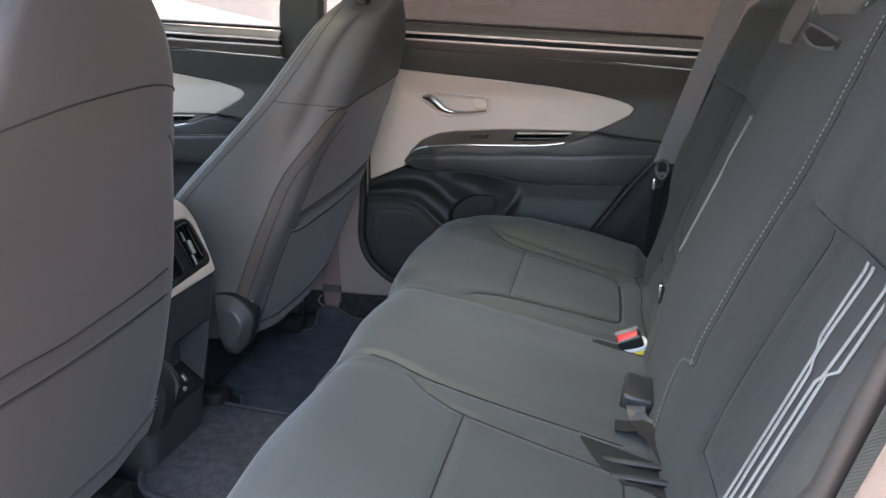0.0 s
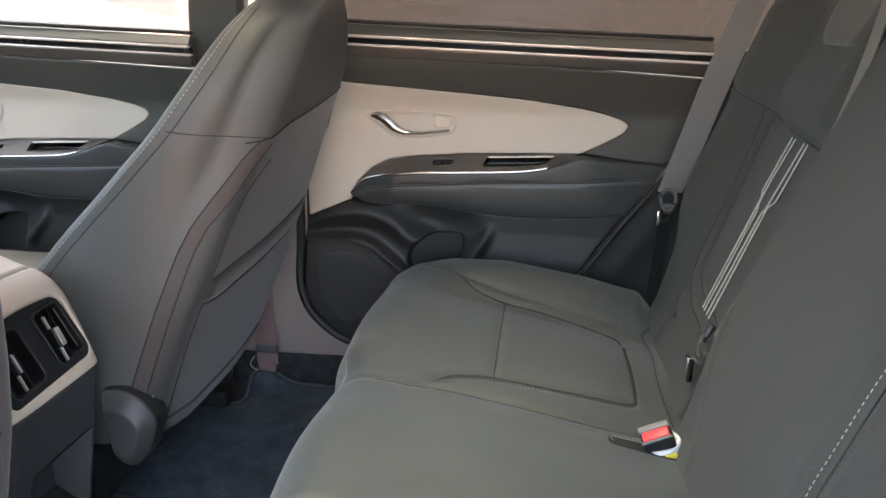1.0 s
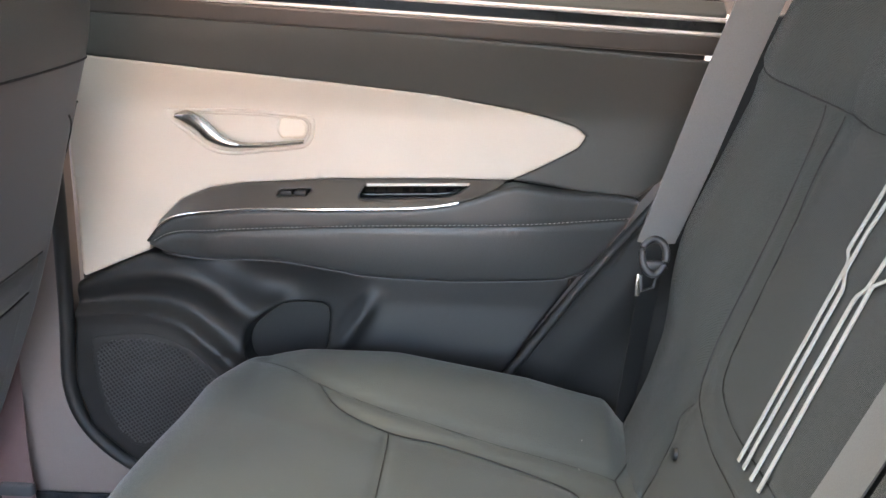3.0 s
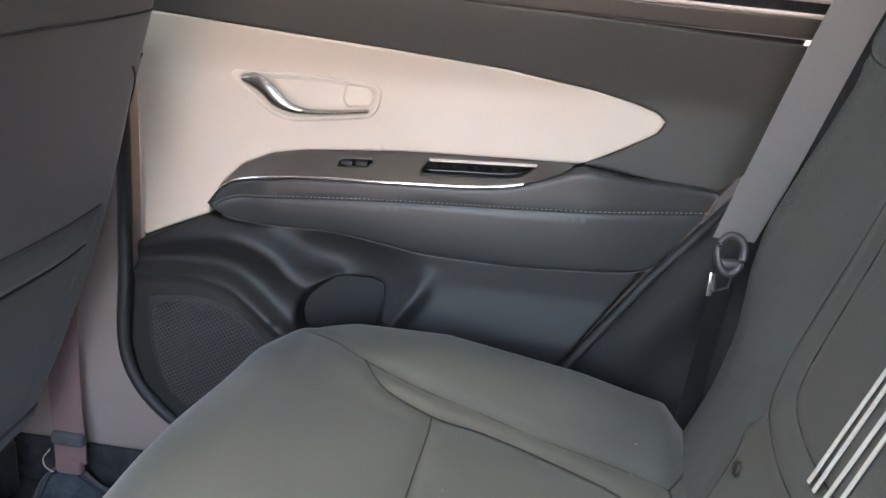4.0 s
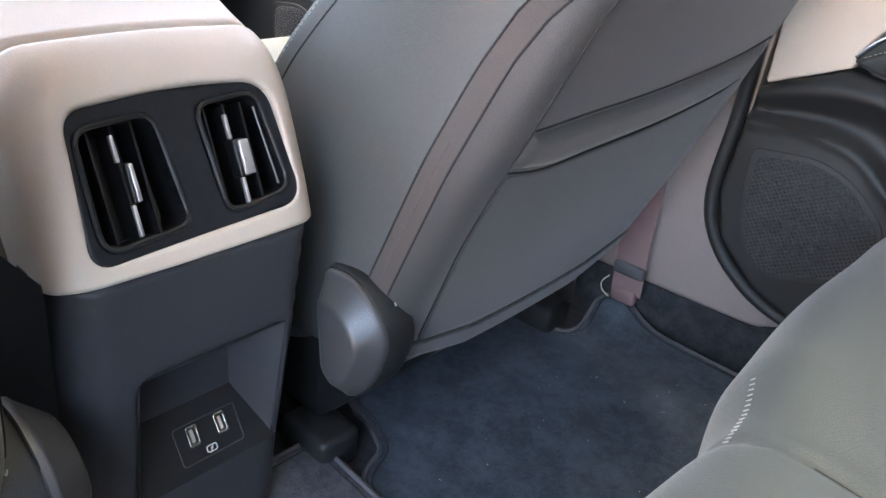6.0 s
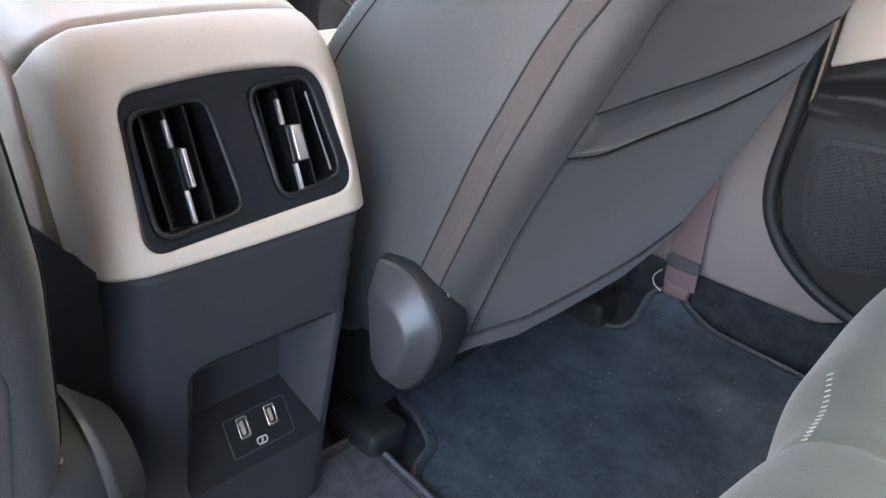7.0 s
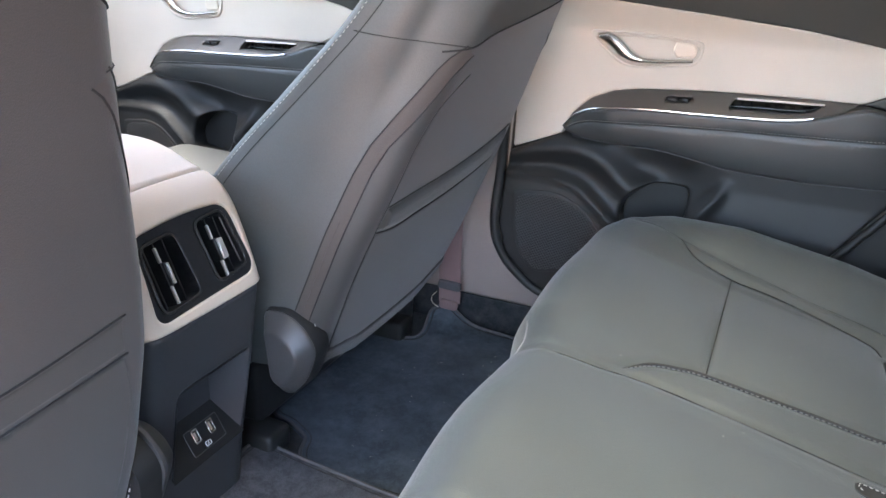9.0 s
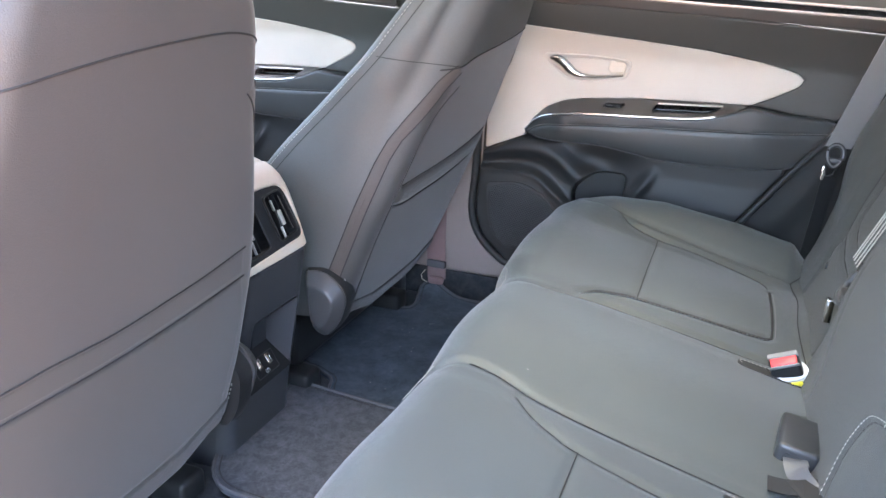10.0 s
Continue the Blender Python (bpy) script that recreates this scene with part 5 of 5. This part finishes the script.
NEAR_SEAMS = [poly([(0.17, 0.640), (0.24, 0.610), (0.31, 0.582), (0.38, 0.575), (0.47, 0.578), (0.55, 0.590)], 6),
              poly([(0.31, 0.582), (0.315, 0.48), (0.322, 0.38), (0.335, 0.34), (0.36, 0.318), (0.43, 0.305), (0.50, 0.310)], 6),
              poly([(0.50, 0.578), (0.505, 0.46), (0.505, 0.36), (0.500, 0.31)], 6),
              poly([(0.614, 0.80), (0.607, 0.721), (0.601, 0.670), (0.597, 0.604), (0.602, 0.509), (0.600, 0.437), (0.598, 0.368)], 6),
              poly([(0.598, 0.368), (0.629, 0.357), (0.646, 0.331), (0.656, 0.298), (0.650, 0.265), (0.632, 0.235), (0.61, 0.215)], 6),
              poly([(0.955, 0.430), (0.935, 0.427), (0.925, 0.40), (0.905, 0.34), (0.88, 0.285), (0.86, 0.25)], 6)]
near_back = backrest("folding_rear_seat", 0.151, 0.9895, back_wide, NEAR_SEAMS, "wide dark grey folding backrest with centre armrest section")
stripes(0.383, 0.572, 0.318, back_wide, near_back, 1)
for k, s in ((3, -0.006), (4, -0.006)):
    line = even(np.array(NEAR_SEAMS[k]), 0.005)
    t = np.gradient(line, axis=0)
    t /= np.linalg.norm(t, axis=1)[:, None]
    off = line + np.stack([t[:, 1], -t[:, 0]], 1) * s
    part("stitching", stitches([(back_x(z) - back_wide(y, z) - 0.0004, y, z) for y, z in off], 0.0036, 0.0028, 0.0005), WHITE_THREAD, near_back, "bold white stitching")
# pull strap: a flat loop lying across the armrest section's top
strap = []
for a in np.linspace(0, 1, 20):
    y = 0.890 - 0.190 * a
    for w in (-0.5, 0.5):
        z = 0.764 - 0.014 * a + w * 0.024 * math.sin(math.pi * (0.12 + 0.80 * a)) ** 0.8
        strap.append((back_x(z) - back_wide(y, z) - 0.0015 - 0.010 * math.sin(math.pi * a) * (1.0 if w > 0 else 0.15), y, z))
bm = mesh_of(strap, [(2 * i, 2 * i + 1, 2 * i + 3, 2 * i + 2) for i in range(19)])
bmesh.ops.solidify(bm, geom=list(bm.faces), thickness=0.002)
loop = part("pull_strap", bm, RUBBER, near_back, "folded black pull strap")
for k in (0, 1):
    part("strap_edge", tube([(strap[2 * i + k][0] - 0.002, strap[2 * i + k][1], strap[2 * i + k][2]) for i in range(20)], 0.0022, 6), INSERT, loop)


def rear_headrest(yc, w, z0, out, label, sewn):
    """A low headrest whose tongue lies on the backrest's face."""
    hr = thing("rear_headrest", (back_x(z0), yc, z0), label, "headrest", "rear headrests")
    ring = rounded([(yc - w, z0 + 0.16), (yc - w, z0 + 0.03), (yc - w * 0.72, z0), (yc + w * 0.72, z0), (yc + w, z0 + 0.03), (yc + w, z0 + 0.16)], [0.03, 0.05, 0.03, 0.03, 0.05, 0.03], 6)
    tongue = part("tongue", pillow(ring, lambda u, v, h: (back_x(v) - out - h, u, v), 0.014, 0.05, 0.010), FABRIC, hr, "rounded cloth headrest tongue")
    part("top_pad", block((back_x(z0 + 0.1) - out + 0.006, yc - w - 0.01, z0 + 0.085), (back_x(z0 + 0.1) - out + 0.11, yc + w + 0.01, z0 + 0.19), 0.03, 4), FABRIC, hr)
    for sg in (-1, 1) if sewn else ():
        part("stitching", stitches([(back_x(z0 + q) - out - 0.0005, yc + sg * (w - 0.020), z0 + q) for q in (0.012, 0.05, 0.1, 0.14)], 0.005, 0.0035, 0.0009), WHITE_THREAD, tongue)
    return hr


rear_headrest(1.165, 0.085, 0.735, 0.018, "low dark cloth headrest on the narrow backrest", False)
rear_headrest(0.787, 0.140, 0.781, 0.056, "low dark cloth headrest over the armrest section", True)


# ---- belts and buckles ----
def webbing(name, line, width, axis, label, mat=WEBBING, parent=None):
    """A flat belt along a line; axis is its width's direction, one for all or one each."""
    p = np.array(line, float)
    ax = np.array(axis, float)
    if ax.ndim == 1:
        ax = np.tile(ax, (len(p), 1))
    p = np.hstack([p, ax])
    p = even(poly(p, 6), 0.01)
    rows = []
    for q in p:
        a = q[3:6] / np.linalg.norm(q[3:6])
        for w in (-0.5, -0.46, 0.46, 0.5):
            rows.append(q[:3] + a * width * w)
    bm = mesh_of(rows, [(4 * i + k, 4 * i + k + 1, 4 * i + 5 + k, 4 * i + 4 + k) for i in range(len(p) - 1) for k in range(3)])
    bmesh.ops.solidify(bm, geom=list(bm.faces), thickness=0.0016)
    return bm


belt = thing("seat_belt", (0.17, 1.39, 0.24), "grey seat belt hanging beside the rear backrest", "seat belt", "seat belts")
part("shoulder_webbing", webbing("w", [(0.172, 1.388, 0.478), (0.198, 1.388, 0.56), (0.231, 1.389, 0.67), (0.267, 1.390, 0.78), (0.33, 1.385, 0.98), (0.37, 1.36, 1.10)], 0.047,
                                 [(1, 0.35, -0.1), (1, 0.2, -0.3), (1, 0.1, -0.3), (1, 0.05, -0.3), (1, 0, -0.3), (1, 0, -0.3)], ""), WEBBING, belt)
# Shade on the lower belt is put in by its black colour.
part("lap_webbing", webbing("w", [(0.170, 1.386, 0.455), (0.167, 1.390, 0.40), (0.162, 1.396, 0.32), (0.156, 1.40, 0.235)], 0.030, [(1, 0.5, 0), (1, 0.6, 0), (1, 0.7, 0), (1, 0.7, 0)], ""), RUBBER, belt, "lap webbing coloured black for the shade on it")
loop = [(0.170 + 0.013 * math.cos(a) * (1.0 + 0.15 * math.sin(a)), 1.380 + 0.004 * math.sin(a), 0.464 + 0.019 * math.sin(a)) for a in np.linspace(0, 2 * math.pi, 28)]
tongue = part("tongue", tube(loop, 0.0052, 10, 0.8), HINGE, belt, "grey moulded belt tongue")
part("crossbar", block((0.158, 1.375, 0.449), (0.182, 1.384, 0.460), 0.004, 3), HINGE, tongue)
part("tongue_plate", block((0.153, 1.379, 0.418), (0.159, 1.382, 0.444), 0.001, 2), HANDLE, belt, "steel tongue plate")
part("tongue_hook", tube([(0.158, 1.380, 0.442), (0.160, 1.378, 0.425), (0.172, 1.378, 0.430), (0.176, 1.380, 0.444)], 0.0022, 6), HINGE, belt)

centre = thing("center_seat_belt", (0.2, 1.03, 0.30), "grey centre belt running down between the backrests", "seat belt", "seat belts")
axis = (0.10, 1.0, 0.0)
part("webbing", webbing("w", [(0.194, 1.030, 0.350), (0.222, 1.029, 0.42), (0.261, 1.029, 0.52), (0.304, 1.031, 0.63), (0.340, 1.055, 0.74), (0.372, 1.085, 0.86), (0.44, 1.10, 1.06)], 0.044, axis, ""), WEBBING, centre)
part("tongue", join(tube([(0.196, 1.058, 0.362), (0.186, 1.058, 0.345), (0.176, 1.050, 0.328), (0.174, 1.030, 0.322), (0.176, 1.010, 0.326), (0.184, 1.002, 0.342)], 0.0055, 8),
                    block((0.176, 1.012, 0.316), (0.190, 1.052, 0.340), 0.005, 3)), HINGE, centre, "grey plastic belt tongue")
part("tongue_plate", block((0.160, 1.030, 0.286), (0.170, 1.046, 0.322), 0.001, 2), STEEL, centre, "steel tongue plate")

front_belt = thing("front_seat_belt", (-0.62, 1.44, 0.05), "reddish-grey front belt running down the pillar to the floor", "seat belt", "seat belts")
RUSTY = material("reddish_webbing", (0.20, 0.125, 0.122), 0.65, grain=0.0012, bump=0.0003)
part("webbing", webbing("w", [(-0.612, 1.440, 0.060), (-0.614, 1.442, 0.10), (-0.618, 1.446, 0.18), (-0.615, 1.450, 0.40), (-0.61, 1.452, 0.66)], 0.046, (1, 0, 0.06), ""), RUSTY, front_belt)
part("sleeve", block((-0.637, 1.433, 0.088), (-0.590, 1.446, 0.106), 0.004, 3), MATTRIM, front_belt, "grey cloth sleeve")
part("anchor", block((-0.632, 1.430, 0.046), (-0.594, 1.445, 0.066), 0.006, 3), RUSTY, front_belt, "moulded pinkish belt anchor")
part("wire", tube(poly([(-0.640, 1.436, 0.078), (-0.648, 1.432, 0.066), (-0.643, 1.428, 0.056), (-0.630, 1.425, 0.052)], 5), 0.0009, 6), HINGE_PALE, front_belt, "thin pale wire")


def buckle(at, tilt, button, label, wrapped):
    """A belt buckle standing up out of the cushion."""
    b = thing("seat_belt_buckle", at, label, "belt buckle", "belt buckles")
    m = Matrix.Translation(at) @ tilt
    part("housing", block((-0.020, -0.013, -0.01), (0.020, 0.013, 0.058), 0.005, 3, m), PLASTIC, b)
    if button:
        part("button", block((-0.0172, -0.0108, 0.0560), (0.0172, 0.0035, 0.0606), 0.0015, 2, m), RED, b, "red press button")
        part("rim", block((-0.0198, 0.0037, 0.0540), (0.0198, 0.0128, 0.0612), 0.0018, 2, m), WEBBING, b, "grey plastic rim")
        part("front_rim", block((-0.0198, -0.0130, 0.0550), (0.0198, -0.0108, 0.0592), 0.0008, 2, m), WEBBING, b)
    if wrapped:
        for lift, r in ((0.034, 0.0036), (0.028, 0.0030)):
            ring = [(0.0230 * math.cos(a) * (1 + 0.05 * math.sin(3 * a + 90 * lift)), 0.0155 * math.sin(a), lift + 0.0022 * math.sin(2 * a)) for a in np.linspace(0, 2 * math.pi, 30)]
            part("wrap_band", tube([m @ Vector(q) for q in ring], r, 7), WRAP, b, "crumpled clear plastic band")
        part("tag", block((0.000, -0.0205, 0.020), (0.016, -0.0175, 0.031), 0.001, 2, m), YELLOW, b, "small yellow tag")
    return b


tilt = Matrix.Rotation(radians(-25), 4, "Y") @ Matrix.Rotation(radians(20), 4, "X")
buckle((0.130, 0.938, 0.218), tilt, True, "black belt buckle with red button and clear wrap", True)


def slot(ring, line, z, label):
    """A pocket sewn into the cushion; a flat black patch paints its shaded inside."""
    s = thing("buckle_pocket", (ring[0][0], ring[0][1], z), label, "pocket", "buckle pockets")
    part("pocket_shade", pillow(rounded(ring, 0.010), lambda u, v, h: (u, v, on_bench(u, v)[2] + 0.0015 + h), 0.002, 0.006, 0.006), THREAD, s)
    part("stitching", stitches([on_bench(u, v, 0.0026) for u, v in even(np.array(line), 0.003)], 0.0030, 0.0026, 0.0005), WHITE_THREAD, s)


slot([(0.050, 0.911), (0.155, 0.905), (0.160, 0.943), (0.050, 0.937)], [(0.150, 0.938), (0.055, 0.932), (0.053, 0.925), (0.058, 0.917)], 0.235, "dark sewn buckle pocket in the seat cushion")
slot([(0.040, 0.606), (0.060, 0.560), (0.100, 0.520), (0.160, 0.512), (0.168, 0.585), (0.080, 0.603)], [(0.042, 0.606), (0.080, 0.600)], 0.235, "wide dark buckle pocket with two rails")

mid_buckle = thing("center_buckle", (0.125, 0.735, 0.25), "black centre belt buckle lying on the cushion", "belt buckle", "belt buckles")
mm = Matrix.Translation((0.121, 0.740, 0.248)) @ Matrix.Rotation(radians(-6), 4, "Z") @ Matrix.Rotation(radians(8), 4, "Y")
part("housing", block((-0.023, -0.038, -0.016), (0.023, 0.042, 0.016), 0.006, 3, mm), BUCKLE, mid_buckle, "dark grey grained plastic buckle housing")
part("mouth", block((-0.014, -0.0392, -0.006), (0.014, -0.030, 0.007), 0.002, 2, mm), THREAD, mid_buckle)
part("webbing", webbing("w", [(0.117, 0.712, 0.252), (0.117, 0.694, 0.252), (0.122, 0.672, 0.246), (0.140, 0.640, 0.243), (0.158, 0.600, 0.240)], 0.026, [(1, 0, 0.1), (1, 0, 0.2), (0.5, 0.4, 0.7), (0.9, 0.5, 0.2), (0.9, 0.5, 0)], ""), STRAPPING, mid_buckle, "twisted black webbing")
part("lower_webbing", webbing("w", [(0.122, 0.668, 0.249), (0.138, 0.640, 0.249), (0.152, 0.610, 0.247), (0.162, 0.575, 0.244)], 0.036, [(0.9, 0.5, 0), (0.9, 0.45, 0), (0.9, 0.4, 0), (0.95, 0.3, 0)], ""), RUBBER, mid_buckle, "flat black webbing")
part("fold", webbing("w", [(0.088, 0.652, 0.2465), (0.105, 0.650, 0.2475), (0.124, 0.652, 0.2500)], 0.026, (0, 1, 0.05), ""), PLASTIC, mid_buckle)
for x0, y0 in ((0.062, 0.566), (0.082, 0.532)):
    part("slot_rail", tube([(x0, y0, 0.242), (x0 + 0.02, y0 + 0.001, 0.243), (0.164, y0 + 0.003, 0.240)], 0.0058, 8, 0.8), BUCKLE, mid_buckle)


# lint on the cushion
rnd = random.Random(11)
bits = []
for k in range(16):
    x, y, a, ln = rnd.uniform(-0.22, 0.10), rnd.uniform(0.35, 1.33), rnd.uniform(0, 3.14), rnd.uniform(0.0005, 0.0014)
    p = on_bench(x, y, 0.0006)
    bits.append(tube([(p[0] - ln * math.cos(a), p[1] - ln * math.sin(a), p[2]), (p[0] + ln * math.cos(a), p[1] + ln * math.sin(a), p[2] + 0.0002)], 0.00025, 4))
for k in range(40):
    x, y, a, ln = rnd.uniform(-0.62, -0.30), rnd.uniform(1.00, 1.40), rnd.uniform(0, 3.14), rnd.uniform(0.0006, 0.0018)
    z = 0.0145 + 0.003 * math.sin(9 * x + 4 * y)
    bits.append(tube([(x - ln * math.cos(a), y - ln * math.sin(a), z), (x + ln * math.cos(a), y + ln * math.sin(a), z + 0.0003)], 0.0003, 4))
lint = part("lint", join(*bits), WHITE_THREAD)
tagged(lint, "scattered pale lint on the cushion and floor mat", "lint", kind="stuff")


# ---- floor mats ----
def mat(name, ring, z, m, label, step=0.02, curl=None):
    f = thing(name, (-0.5, float(np.mean([p[1] for p in ring])), 0.0), label, "floor mat", "floor mats")

    def level(u, v):
        up = 0.0 if curl is None else 0.034 * math.exp(-((u - curl[0]) / 0.045) ** 2 - ((v - curl[1]) / 0.05) ** 2)
        return z + up + 0.003 * math.sin(9 * u + 4 * v)
    part("mat_surface", pillow(ring, lambda u, v, h: (u, v, level(u, v) + h), 0.004, 0.008, step), m, f)
    edge = even(np.array(ring), 0.008, True)
    edge = np.vstack([edge, edge[:1]])
    part("binding", tube([(u, v, level(u, v)) for u, v in edge], 0.0030, 6), MATTRIM, f, "sewn grey edge binding")
    mid = np.mean(ring, axis=0)
    t = np.gradient(edge, axis=0)
    t /= np.linalg.norm(t, axis=1)[:, None]
    n = np.stack([-t[:, 1], t[:, 0]], 1)
    n *= np.sign(np.sum(n * (mid - edge)))
    part("edge_highlight_or_seam", tube([(u, v, level(u, v) + 0.0002) for u, v in edge + n * 0.009], 0.0010, 5), THREAD, f)


far_ring = poly([(-0.73, 1.030), (-0.70, 1.024), (-0.676, 1.014), (-0.650, 0.999), (-0.636, 0.965), (-0.60, 0.945), (-0.45, 0.945), (-0.25, 0.96), (-0.22, 1.20), (-0.25, 1.42), (-0.41, 1.441), (-0.489, 1.445), (-0.533, 1.447), (-0.585, 1.450), (-0.622, 1.453),
                 (-0.648, 1.438), (-0.646, 1.41), (-0.641, 1.379), (-0.652, 1.354), (-0.691, 1.349), (-0.739, 1.360), (-0.78, 1.30), (-0.78, 1.08)], 4, True)
mat("floor_mat", far_ring, 0.012, MAT, "dark navy carpet mat in the far footwell", curl=(-0.628, 1.455))
mat("floor_mat", [(u, 2 * MID - v) for u, v in far_ring[::-1]], 0.012, MAT, "dark navy carpet mat in the near footwell")
tunnel_ring = rounded([(-0.703, 0.735), (-0.655, 0.632), (-0.24, 0.632), (-0.24, 0.935), (-0.47, 0.935), (-0.702, 0.950)], [0.05, 0.08, 0.02, 0.02, 0.01, 0.02], 6)
mat("floor_mat", tunnel_ring, 0.024, GREYMAT, "grey carpet mat over the centre tunnel")
rail = part("rail_cover", block((-0.735, 1.395, 0.002), (-0.690, 1.445, 0.088), 0.014, 4), HINGE, None)
tagged(rail, "black plastic cover over the seat rail end", "cover")
